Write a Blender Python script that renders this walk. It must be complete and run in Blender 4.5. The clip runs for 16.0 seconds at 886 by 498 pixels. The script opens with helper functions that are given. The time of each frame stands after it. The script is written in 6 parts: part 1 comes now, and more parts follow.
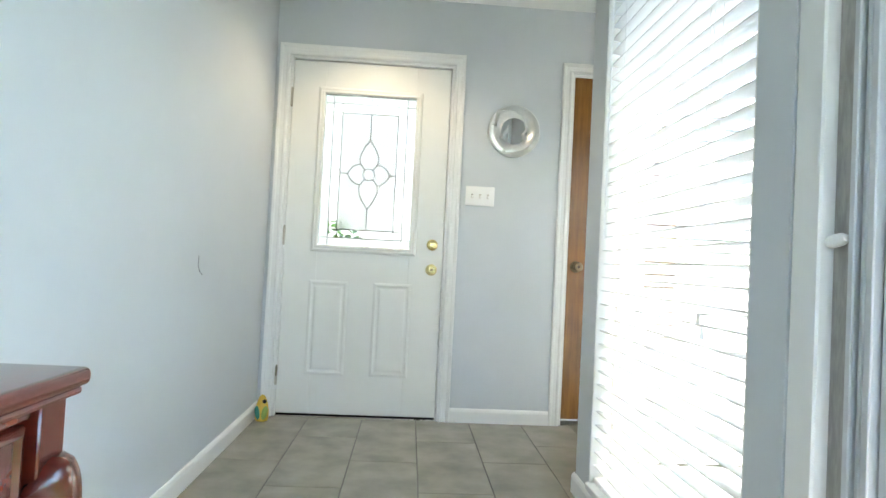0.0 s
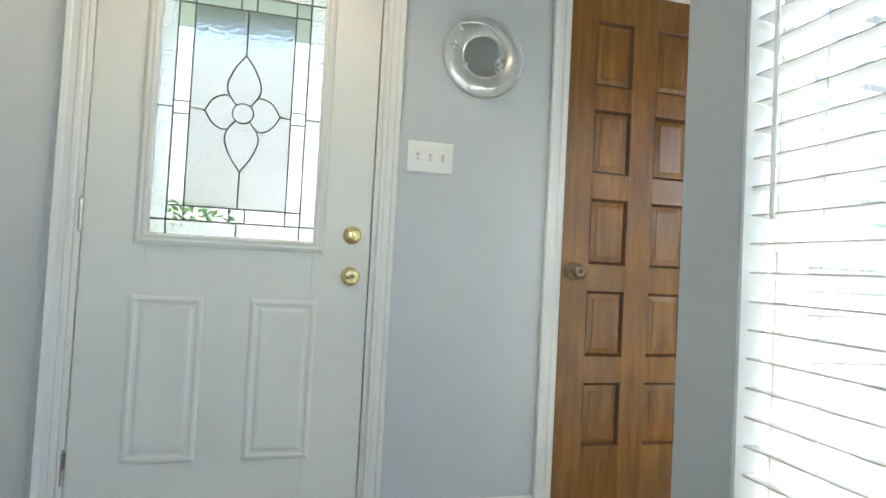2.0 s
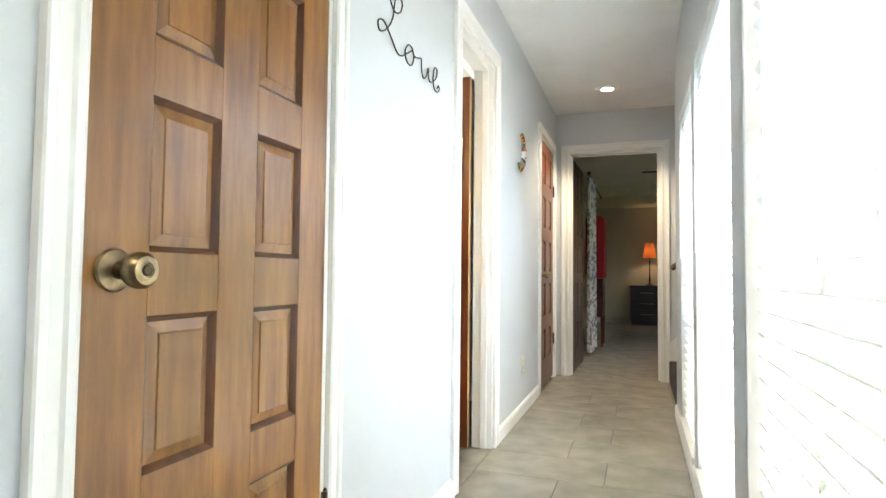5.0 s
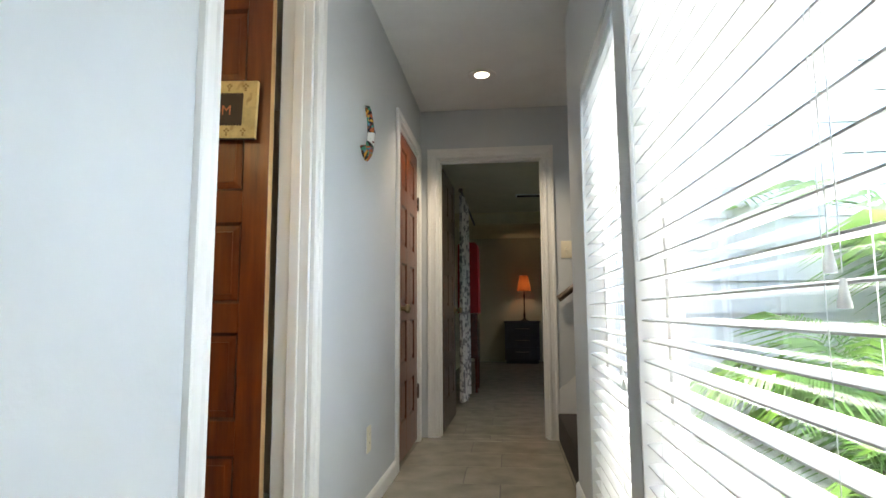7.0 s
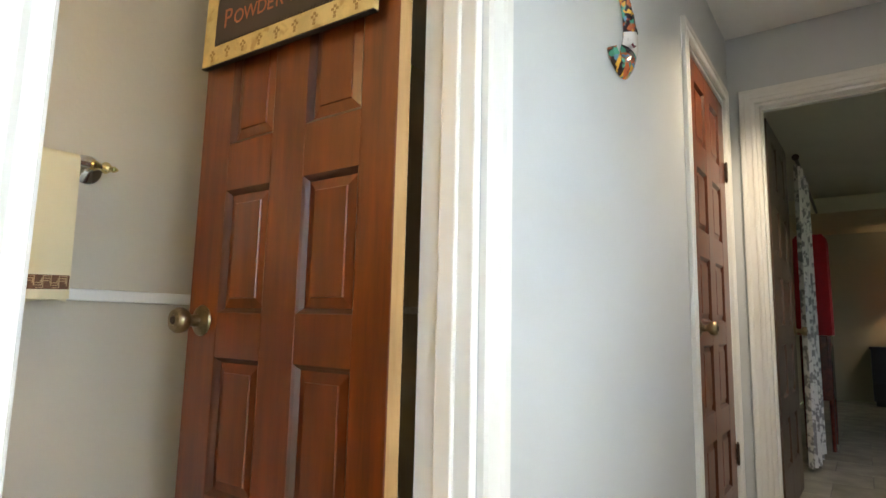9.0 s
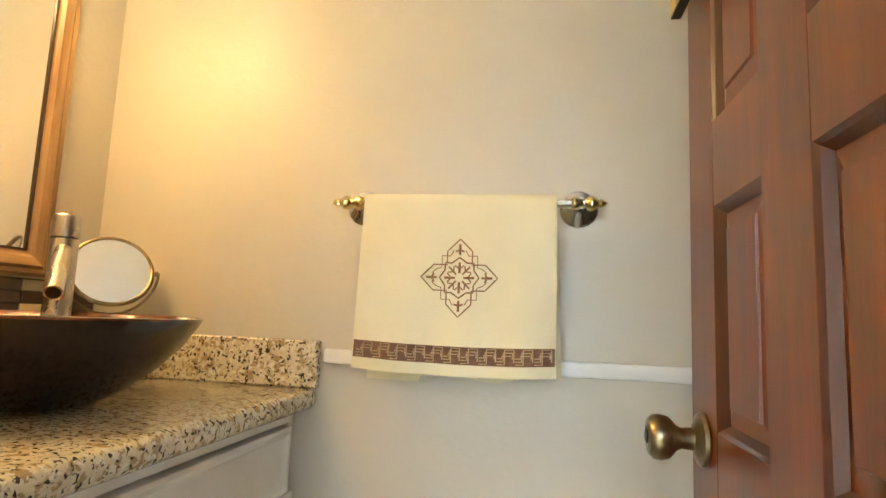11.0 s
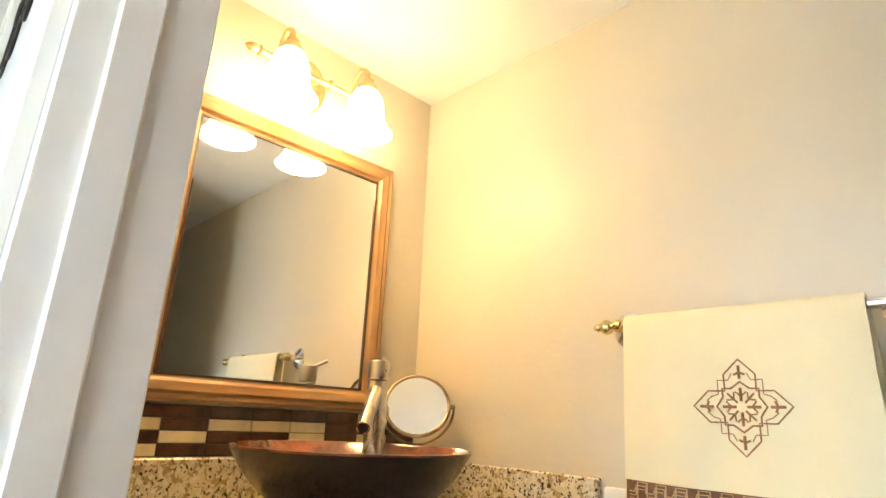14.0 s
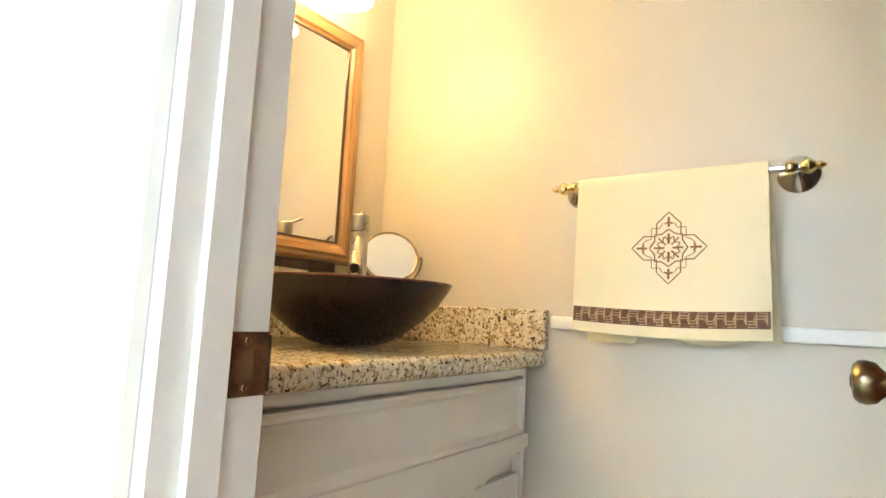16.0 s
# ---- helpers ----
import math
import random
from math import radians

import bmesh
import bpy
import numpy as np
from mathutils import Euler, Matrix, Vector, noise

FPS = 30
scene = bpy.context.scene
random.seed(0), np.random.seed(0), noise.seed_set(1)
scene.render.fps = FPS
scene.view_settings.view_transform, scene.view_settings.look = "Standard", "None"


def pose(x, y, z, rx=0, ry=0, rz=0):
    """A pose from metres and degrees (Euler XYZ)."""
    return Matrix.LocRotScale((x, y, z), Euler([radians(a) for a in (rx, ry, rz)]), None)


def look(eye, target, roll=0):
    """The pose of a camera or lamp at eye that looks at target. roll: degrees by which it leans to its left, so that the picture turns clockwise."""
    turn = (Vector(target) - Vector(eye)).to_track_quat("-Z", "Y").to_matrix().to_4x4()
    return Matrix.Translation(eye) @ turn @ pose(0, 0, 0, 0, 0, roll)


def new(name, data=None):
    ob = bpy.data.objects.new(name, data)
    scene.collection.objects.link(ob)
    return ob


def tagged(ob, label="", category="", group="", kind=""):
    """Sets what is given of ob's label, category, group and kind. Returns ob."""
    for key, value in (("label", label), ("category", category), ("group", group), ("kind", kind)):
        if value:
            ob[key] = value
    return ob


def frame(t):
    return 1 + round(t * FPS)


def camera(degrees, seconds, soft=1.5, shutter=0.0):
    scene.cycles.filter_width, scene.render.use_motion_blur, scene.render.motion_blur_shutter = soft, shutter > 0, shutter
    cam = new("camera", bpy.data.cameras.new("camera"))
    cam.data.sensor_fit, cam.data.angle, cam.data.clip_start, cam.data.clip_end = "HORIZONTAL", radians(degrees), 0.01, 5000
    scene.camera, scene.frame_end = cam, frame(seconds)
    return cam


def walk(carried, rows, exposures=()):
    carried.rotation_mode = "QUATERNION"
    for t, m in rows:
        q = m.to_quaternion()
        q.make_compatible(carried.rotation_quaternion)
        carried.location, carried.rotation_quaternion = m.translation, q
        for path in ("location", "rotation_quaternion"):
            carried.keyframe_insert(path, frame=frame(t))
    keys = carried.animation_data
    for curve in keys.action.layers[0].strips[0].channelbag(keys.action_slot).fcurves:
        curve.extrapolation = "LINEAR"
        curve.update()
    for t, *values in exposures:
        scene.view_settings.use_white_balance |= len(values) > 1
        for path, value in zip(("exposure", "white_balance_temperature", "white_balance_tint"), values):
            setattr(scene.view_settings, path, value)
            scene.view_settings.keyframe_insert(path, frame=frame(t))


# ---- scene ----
cam = camera(76.2, 16.0)
PATH = [
    (0, (0.473, 0.548, 0.901), (0.588, 2.544, 0.954), 2.9),
    (0.5, (0.495, 0.881, 0.884), (0.606, 2.877, 0.949), 2.9),
    (1, (0.488, 1.192, 0.908), (0.656, 3.184, 0.973), 3.1),
    (1.5, (0.469, 1.534, 0.916), (0.76, 3.512, 0.982), 3.1),
    (2, (0.438, 1.816, 0.914), (0.914, 3.758, 0.976), 3.0),
    (2.5, (0.408, 2.098, 0.913), (1.146, 3.956, 0.969), 2.9),
    (3, (0.342, 2.376, 0.905), (1.479, 4.021, 0.971), 2.5),
    (3.5, (0.311, 2.629, 0.906), (1.73, 4.037, 0.977), 2.0),
    (4, (0.421, 2.793, 0.903), (2.022, 3.989, 0.977), 1.7),
    (4.5, (0.581, 2.92, 0.906), (2.337, 3.873, 0.988), 1.2),
    (5, (0.804, 3.059, 0.923), (2.691, 3.716, 1.01), 0.6),
    (5.2, (0.89, 3.084, 0.925), (2.813, 3.626, 1.018), 0.2),
    (7.3, (2.158, 3.152, 0.898), (4.133, 3.378, 1.121), -0.3),
    (7.5, (2.274, 3.151, 0.916), (4.246, 3.397, 1.145), -0.1),
    (8, (2.511, 3.152, 0.916), (4.436, 3.636, 1.168), 0.2),
    (8.5, (2.794, 3.214, 0.904), (4.616, 3.996, 1.167), 0.4),
    (9, (2.994, 3.305, 0.92), (4.589, 4.483, 1.177), 1.3),
    (9.5, (3.169, 3.384, 0.944), (4.284, 5.027, 1.183), 2.6),
    (10, (3.286, 3.483, 0.955), (3.951, 5.358, 1.161), 3.2),
    (10.2, (3.33, 3.534, 0.965), (3.803, 5.468, 1.156), 2.9),
    (12.3, (3.614, 3.778, 1.177), (2.394, 5.294, 1.637), 3.1),
    (12.5, (3.617, 3.781, 1.182), (2.368, 5.257, 1.693), 2.9),
    (13, (3.615, 3.788, 1.184), (2.306, 5.172, 1.794), 2.8),
    (13.5, (3.624, 3.779, 1.143), (2.274, 5.107, 1.785), 2.7),
    (14, (3.635, 3.755, 1.079), (2.258, 5.083, 1.661), 2.6),
    (14.5, (3.651, 3.739, 1.052), (2.232, 5.089, 1.455), 2.5),
    (15, (3.665, 3.724, 1.047), (2.23, 5.091, 1.316), 2.4),
    (15.5, (3.668, 3.676, 1.041), (2.258, 5.078, 1.251), 2.5),
    (16, (3.61, 3.555, 0.97), (2.443, 5.163, 1.2), 2.8),
]
EXPOSURES = [(0, 4.28, 7100, 10), (1, 4.12, 7050, 10), (2, 3.92, 7000, 10), (2.5, 4.2, 7050, 10), (3.5, 4.4, 7100, 10), (4.5, 4.72, 7100, 10), (5.2, 4.6, 7150, 10), (7.3, 3.68, 6950, 10), (9, 4.05, 7400, 10), (10.2, 4.27, 8000, 10), (12.3, 4.78, 7200, 10), (14, 4.82, 7200, 10), (16, 4.88, 7250, 10)]
walk(cam, [(t, look(eye, target, roll)) for t, eye, target, roll in PATH], EXPOSURES)

# ---- light ----
world = bpy.data.worlds.new("sky")
scene.world = world
world.use_nodes = True
sky = world.node_tree.nodes.new("ShaderNodeTexSky")
sky.sky_type, sky.sun_disc = "NISHITA", False
sky.sun_elevation, sky.sun_rotation = radians(65), radians(196)
background = world.node_tree.nodes["Background"]
background.inputs["Strength"].default_value = 0.15
world.node_tree.links.new(sky.outputs[0], background.inputs[0])
sun = new("sun", bpy.data.lights.new("sun", "SUN"))
sun.data.energy, sun.data.angle, sun.data.color = 1.5, radians(8), (1, 0.97, 0.93)
sun.matrix_world = look((4.8, -5.0, 11.8), (3.3, 0.2, 0))


def spot(name, where, to, power, colour, size, cone=120):
    lamp = new(name, bpy.data.lights.new(name, "SPOT"))
    lamp.data.energy, lamp.data.color, lamp.data.shadow_soft_size = power, colour, size
    lamp.data.spot_size, lamp.data.spot_blend = radians(cone), 0.6
    lamp.matrix_world = look(where, to)


def bulb(name, where, power, colour, size):
    lamp = new(name, bpy.data.lights.new(name, "POINT"))
    lamp.data.energy, lamp.data.color, lamp.data.shadow_soft_size = power, colour, size
    lamp.location = where


spot("hall_downlight_lamp", (5.5, 3.3, 2.40), (5.5, 3.3, 0), 4.6, (1, 0.85, 0.65), 0.04)
spot("foyer_downlight_lamp", (0.25, 3.3, 2.40), (0.25, 3.3, 0), 1.6, (1, 0.85, 0.65), 0.04)
bulb("bedside_bulb", (12.15, 2.88, 1.37), 0.24, (1.0, 0.72, 0.45), 0.04)


# ---- materials ----
def mat(name, colour, rough=0.5, metal=0.0, vary=0.06, scale=6.0, bump=0.0, bump_scale=200.0, second=None, mix=(0.4, 0.6), stretch=(1, 1, 1), coat=0.0, bump_depth=0.002, spots=None, shuffle=False):
    m = bpy.data.materials.new(name)
    m.use_nodes = True
    n, l = m.node_tree.nodes, m.node_tree.links
    b = n["Principled BSDF"]
    b.inputs["Roughness"].default_value, b.inputs["Metallic"].default_value = rough, metal
    b.inputs["Coat Weight"].default_value = coat
    co = n.new("ShaderNodeTexCoord")
    mp = n.new("ShaderNodeMapping")
    mp.inputs["Scale"].default_value = stretch
    l.new(co.outputs["Object"], mp.inputs[0])
    if shuffle:
        info, far = n.new("ShaderNodeObjectInfo"), n.new("ShaderNodeVectorMath")
        far.operation, far.inputs[1].default_value = "SCALE", (0, 0, 0)
        l.new(info.outputs["Random"], far.inputs[0])
        far.inputs["Scale"].default_value = 37.0
        l.new(far.outputs[0], mp.inputs["Location"])
    tex = n.new("ShaderNodeTexNoise")
    tex.inputs["Scale"].default_value, tex.inputs["Detail"].default_value, tex.inputs["Roughness"].default_value = scale, 6, 0.62
    l.new(mp.outputs[0], tex.inputs["Vector"])
    ramp = n.new("ShaderNodeValToRGB")
    other = second or tuple(c * (1 - vary) for c in colour)
    ramp.color_ramp.elements[0].position, ramp.color_ramp.elements[1].position = mix
    ramp.color_ramp.elements[0].color, ramp.color_ramp.elements[1].color = (*other, 1), (*colour, 1)
    l.new(tex.outputs["Fac"], ramp.inputs[0])
    out = ramp.outputs[0]
    fine = n.new("ShaderNodeTexNoise")
    fine.inputs["Scale"].default_value, fine.inputs["Detail"].default_value = bump_scale, 3
    l.new(mp.outputs[0], fine.inputs["Vector"])
    if spots:
        for k, (size, tone, lo, hi) in enumerate(spots):
            v = n.new("ShaderNodeTexNoise")
            v.inputs["Scale"].default_value, v.inputs["Detail"].default_value, v.inputs["Distortion"].default_value = size, 2, 0.4
            shift = n.new("ShaderNodeVectorMath")
            shift.operation, shift.inputs[1].default_value = "ADD", (3.1 * k, 1.7 * k, 5.3 * k)
            l.new(co.outputs["Object"], shift.inputs[0])
            l.new(shift.outputs[0], v.inputs["Vector"])
            r = n.new("ShaderNodeMapRange")
            r.inputs["From Min"].default_value, r.inputs["From Max"].default_value = lo, hi
            l.new(v.outputs["Fac"], r.inputs["Value"])
            x = n.new("ShaderNodeMix")
            x.data_type = "RGBA"
            l.new(r.outputs[0], x.inputs["Factor"])
            l.new(out, x.inputs["A"])
            x.inputs["B"].default_value = (*tone, 1)
            out = x.outputs["Result"]
    l.new(out, b.inputs["Base Color"])
    rr = n.new("ShaderNodeMapRange")
    rr.inputs["To Min"].default_value, rr.inputs["To Max"].default_value = max(0.02, rough - 0.06), min(1, rough + 0.06)
    l.new(tex.outputs["Fac"], rr.inputs["Value"])
    l.new(rr.outputs[0], b.inputs["Roughness"])
    if bump:
        bp = n.new("ShaderNodeBump")
        bp.inputs["Strength"].default_value, bp.inputs["Distance"].default_value = bump, bump_depth
        l.new(fine.outputs["Fac"], bp.inputs["Height"])
        l.new(bp.outputs[0], b.inputs["Normal"])
    return m


def emit(name, colour, strength):
    m = bpy.data.materials.new(name)
    m.use_nodes = True
    b = m.node_tree.nodes["Principled BSDF"]
    b.inputs["Base Color"].default_value = (*colour, 1)
    b.inputs["Emission Color"].default_value, b.inputs["Emission Strength"].default_value = (*colour, 1), strength
    return m


def glass(name, tint=(1, 1, 1), rough=0.0, bump=0.0, bump_scale=60):
    m = bpy.data.materials.new(name)
    m.use_nodes = True
    n, l = m.node_tree.nodes, m.node_tree.links
    b = n["Principled BSDF"]
    b.inputs["Base Color"].default_value = (*tint, 1)
    b.inputs["Transmission Weight"].default_value, b.inputs["Roughness"].default_value, b.inputs["IOR"].default_value = 1, rough, 1.45
    if bump:
        co, t, bp = n.new("ShaderNodeTexCoord"), n.new("ShaderNodeTexNoise"), n.new("ShaderNodeBump")
        t.inputs["Scale"].default_value, t.inputs["Detail"].default_value = bump_scale, 3
        bp.inputs["Strength"].default_value, bp.inputs["Distance"].default_value = bump, 0.01
        l.new(co.outputs["Object"], t.inputs["Vector"])
        l.new(t.outputs["Fac"], bp.inputs["Height"])
        l.new(bp.outputs[0], b.inputs["Normal"])
    return m


def wood(name, light, dark, rough=0.35, coat=0.3, along="z", blotch=0.5):
    stretch = {"z": (9, 9, 0.9), "x": (0.9, 9, 9), "y": (9, 0.9, 9)}[along]
    m = mat(name, light, rough, second=dark, mix=(0.36, 0.66), scale=3.2, stretch=stretch, coat=coat, bump=0.12, bump_scale=22, bump_depth=0.001)
    n, l = m.node_tree.nodes, m.node_tree.links
    b = n["Principled BSDF"]
    src = b.inputs["Base Color"].links[0].from_socket
    co = n.new("ShaderNodeTexCoord")
    big = n.new("ShaderNodeTexNoise")
    big.inputs["Scale"].default_value, big.inputs["Detail"].default_value = 3.0, 2
    l.new(co.outputs["Object"], big.inputs["Vector"])
    rm = n.new("ShaderNodeMapRange")
    rm.inputs["From Min"].default_value, rm.inputs["From Max"].default_value = 0.35, 0.7
    rm.inputs["To Max"].default_value = blotch
    l.new(big.outputs["Fac"], rm.inputs["Value"])
    x = n.new("ShaderNodeMix")
    x.data_type = "RGBA"
    l.new(rm.outputs[0], x.inputs["Factor"])
    l.new(src, x.inputs["A"])
    x.inputs["B"].default_value = (*(c * 0.55 for c in light), 1)
    l.new(x.outputs["Result"], b.inputs["Base Color"])
    b.inputs["Coat Roughness"].default_value = 0.2
    return m


M_WALL = mat("blue_grey_wall_paint", (0.58, 0.61, 0.632), 0.42, vary=0.04, scale=1.5, bump=0.25, bump_scale=90, bump_depth=0.0015)
M_PRWALL = mat("greige_wall_paint", (0.64, 0.585, 0.49), 0.40, vary=0.04, scale=1.5, bump=0.5, bump_scale=70, bump_depth=0.0015)
M_ROOMWALL = mat("olive_beige_wall_paint", (0.50, 0.47, 0.36), 0.6, scale=1.5, bump=0.2, bump_scale=90)
M_CEIL = mat("ceiling_paint", (0.84, 0.85, 0.845), 0.85, scale=2, bump=0.35, bump_scale=140)
M_TRIM = mat("white_gloss_trim_paint", (0.80, 0.80, 0.78), 0.34, vary=0.02, scale=4, bump=0.02, bump_scale=60)
M_DOOR = mat("white_steel_door_paint", (0.76, 0.76, 0.72), 0.4, vary=0.03, scale=3, bump=0.05, bump_scale=50)
M_BLIND = mat("white_vinyl_slat", (0.88, 0.89, 0.89), 0.42, vary=0.03)


def let_light_through(m, tone, share):
    """Mixes a translucent layer into a thin material."""
    n, l = m.node_tree.nodes, m.node_tree.links
    thin, mixer = n.new("ShaderNodeBsdfTranslucent"), n.new("ShaderNodeMixShader")
    thin.inputs[0].default_value = (*tone, 1)
    mixer.inputs[0].default_value = share
    l.new(n["Principled BSDF"].outputs[0], mixer.inputs[1])
    l.new(thin.outputs[0], mixer.inputs[2])
    l.new(mixer.outputs[0], n["Material Output"].inputs[0])


# opaque, darker slat edges: the shaded front line put into the colour
M_SLAT_EDGE = mat("shaded_slat_edge", (0.70, 0.71, 0.71), 0.5, vary=0.03)
let_light_through(M_BLIND, (0.88, 0.91, 0.91), 0.36)
M_OAK = wood("honey_stained_wood", (0.33, 0.145, 0.032), (0.165, 0.060, 0.012), blotch=0.65)
M_RED_OAK = wood("red_brown_stained_wood", (0.205, 0.042, 0.005), (0.085, 0.014, 0.002), 0.32, 0.2, blotch=0.65)
# darker tones for the sloped mouldings round the door panels
M_OAK_MOULDING = wood("dark_brown_moulding", (0.13, 0.045, 0.014), (0.07, 0.022, 0.007))
M_RED_MOULDING = wood("dark_red_moulding", (0.11, 0.028, 0.008), (0.055, 0.013, 0.004))
M_DARK_OAK = wood("dark_brown_stained_wood", (0.10, 0.055, 0.03), (0.05, 0.026, 0.014), 0.45)
M_EDGE = wood("raw_door_edge", (0.55, 0.34, 0.15), (0.40, 0.22, 0.08), 0.6, 0.0)
M_CHERRY = wood("cherry_wood", (0.14, 0.022, 0.012), (0.07, 0.010, 0.006), 0.2, 0.6, "x")
M_FRAME = wood("striped_mirror_frame_wood", (0.52, 0.32, 0.15), (0.25, 0.12, 0.05), 0.4, 0.2, "z", 0.3)
M_FRAME_H = wood("striped_mirror_frame_wood_across", (0.52, 0.32, 0.15), (0.25, 0.12, 0.05), 0.4, 0.2, "y", 0.3)
M_TILE = bpy.data.materials.new("grey_beige_floor_tile")
M_TILE.use_nodes = True
tile_nodes, tile_links = M_TILE.node_tree.nodes, M_TILE.node_tree.links
tile_bsdf = tile_nodes["Principled BSDF"]
tile_bsdf.inputs["Roughness"].default_value = 0.26
tile_place, tile_info, tile_far = tile_nodes.new("ShaderNodeNewGeometry"), tile_nodes.new("ShaderNodeObjectInfo"), tile_nodes.new("ShaderNodeMath")
tile_far.operation = "MULTIPLY"
tile_far.inputs[1].default_value = 50.0
tile_links.new(tile_info.outputs["Random"], tile_far.inputs[0])
tile_shift = tile_nodes.new("ShaderNodeVectorMath")
tile_links.new(tile_place.outputs["Position"], tile_shift.inputs[0])
tile_links.new(tile_far.outputs[0], tile_shift.inputs[1])
tile_cloud = tile_nodes.new("ShaderNodeTexNoise")
tile_cloud.noise_dimensions = "2D"
tile_cloud.inputs["Scale"].default_value, tile_cloud.inputs["Detail"].default_value = 6.0, 5
tile_links.new(tile_shift.outputs[0], tile_cloud.inputs["Vector"])
tile_mix = tile_nodes.new("ShaderNodeMix")
tile_mix.data_type = "RGBA"
tile_mix.inputs["A"].default_value, tile_mix.inputs["B"].default_value = (0.20, 0.187, 0.152, 1), (0.42, 0.395, 0.325, 1)
tile_links.new(tile_cloud.outputs["Fac"], tile_mix.inputs["Factor"])
tile_links.new(tile_mix.outputs["Result"], tile_bsdf.inputs["Base Color"])
M_GROUT = mat("dark_grout", (0.13, 0.12, 0.11), 0.9, vary=0.2)
M_BRASS = mat("polished_brass", (0.76, 0.62, 0.30), 0.18, 1.0, vary=0.1)
M_AGED = mat("aged_brass", (0.33, 0.25, 0.15), 0.3, 1.0, vary=0.4, scale=30)
M_BRONZE = mat("dark_bronze", (0.09, 0.06, 0.045), 0.4, 0.8, vary=0.3, scale=40)
M_CHROME = mat("chrome", (0.75, 0.75, 0.77), 0.12, 1.0, vary=0.05)
M_NICKEL = mat("brushed_nickel", (0.55, 0.50, 0.43), 0.28, 1.0, vary=0.08)
M_SILVER = mat("silver_paint", (0.76, 0.77, 0.76), 0.3, 0.8, vary=0.06, scale=40, bump=0.06, bump_scale=80)
M_MIRROR = mat("mirror_glass", (0.86, 0.87, 0.87), 0.02, 1.0, vary=0.0)
M_MIRROR.node_tree.nodes["Principled BSDF"].inputs["Roughness"].default_value = 0.0
for link in list(M_MIRROR.node_tree.nodes["Principled BSDF"].inputs["Roughness"].links):
    M_MIRROR.node_tree.links.remove(link)
M_PLASTIC = mat("white_plastic", (0.82, 0.82, 0.80), 0.35, vary=0.02)
M_TASSEL = mat("milky_plastic", (0.84, 0.85, 0.85), 0.4, vary=0.02)
let_light_through(M_TASSEL, (0.85, 0.87, 0.87), 0.6)
M_ALMOND = mat("almond_plastic", (0.72, 0.67, 0.52), 0.4, vary=0.02)
M_BLACK = mat("black_wire", (0.02, 0.02, 0.022), 0.45, 0.3)
M_GAP = mat("dark_gap", (0.01, 0.009, 0.008), 0.9)
M_LEAD = mat("lead_came", (0.10, 0.10, 0.095), 0.5, 0.5)
M_PANE = glass("clear_pane")
M_BEVEL = glass("bevelled_pane", (0.60, 0.62, 0.61), 0.02)
M_RIPPLE = glass("rippled_pane", (0.58, 0.60, 0.59), 0.10, 0.8, 120)
M_GRANITE = mat("speckled_granite", (0.70, 0.61, 0.44), 0.16, vary=0.12, scale=25,
                spots=[(85, (0.40, 0.29, 0.16), 0.52, 0.60), (120, (0.75, 0.70, 0.58), 0.56, 0.62), (150, (0.06, 0.048, 0.04), 0.585, 0.625)])
M_BOWL = mat("dark_brown_glass", (0.018, 0.007, 0.009), 0.16, vary=0.1, scale=5)
M_BOWL_IN = mat("bronze_crackle_glaze", (0.26, 0.07, 0.03), 0.15, second=(0.08, 0.02, 0.012), scale=14, coat=0.6)
M_TOWEL = mat("cream_cotton", (0.80, 0.72, 0.50), 0.95, vary=0.05, scale=4, bump=0.6, bump_scale=420, bump_depth=0.001)
M_THREAD = mat("brown_embroidery", (0.36, 0.17, 0.07), 0.8, vary=0.3, scale=90)
M_THREAD_DARK = mat("dark_embroidery", (0.21, 0.105, 0.06), 0.8, vary=0.3, scale=90)
M_TILE_DARK = mat("brown_glass_tile", (0.085, 0.045, 0.032), 0.14, vary=0.4, scale=30)
M_TILE_CREAM = mat("cream_stone_tile", (0.66, 0.56, 0.38), 0.3, vary=0.15, scale=30)
M_CABINET = mat("cream_white_cabinet_paint", (0.74, 0.72, 0.66), 0.38, vary=0.05, scale=5)
M_SHADE = emit("lit_glass_shade", (1.0, 0.79, 0.45), 1.15)
M_LENS = emit("lit_downlight", (1.0, 0.9, 0.72), 1.2)
M_CARPET = mat("dark_carpet", (0.05, 0.045, 0.042), 0.95, vary=0.3, scale=60, bump=0.6, bump_scale=300)
M_RED = mat("red_cloth", (0.42, 0.012, 0.018), 0.9, vary=0.15, scale=20)
M_NAVY = mat("dark_charcoal_cabinet", (0.035, 0.034, 0.045), 0.35, vary=0.2)
M_LEAF = mat("palm_leaf", (0.11, 0.24, 0.05), 0.45, second=(0.06, 0.15, 0.03), scale=12)
let_light_through(M_LEAF, (0.22, 0.40, 0.08), 0.45)
M_GRASS = mat("grass", (0.10, 0.20, 0.04), 0.9, second=(0.05, 0.10, 0.02), scale=20, bump=0.8, bump_scale=60)
M_SIDING = mat("white_siding", (0.62, 0.63, 0.62), 0.6, vary=0.05)
M_CONCRETE = mat("pale_concrete", (0.40, 0.395, 0.37), 0.85, vary=0.15, scale=8)


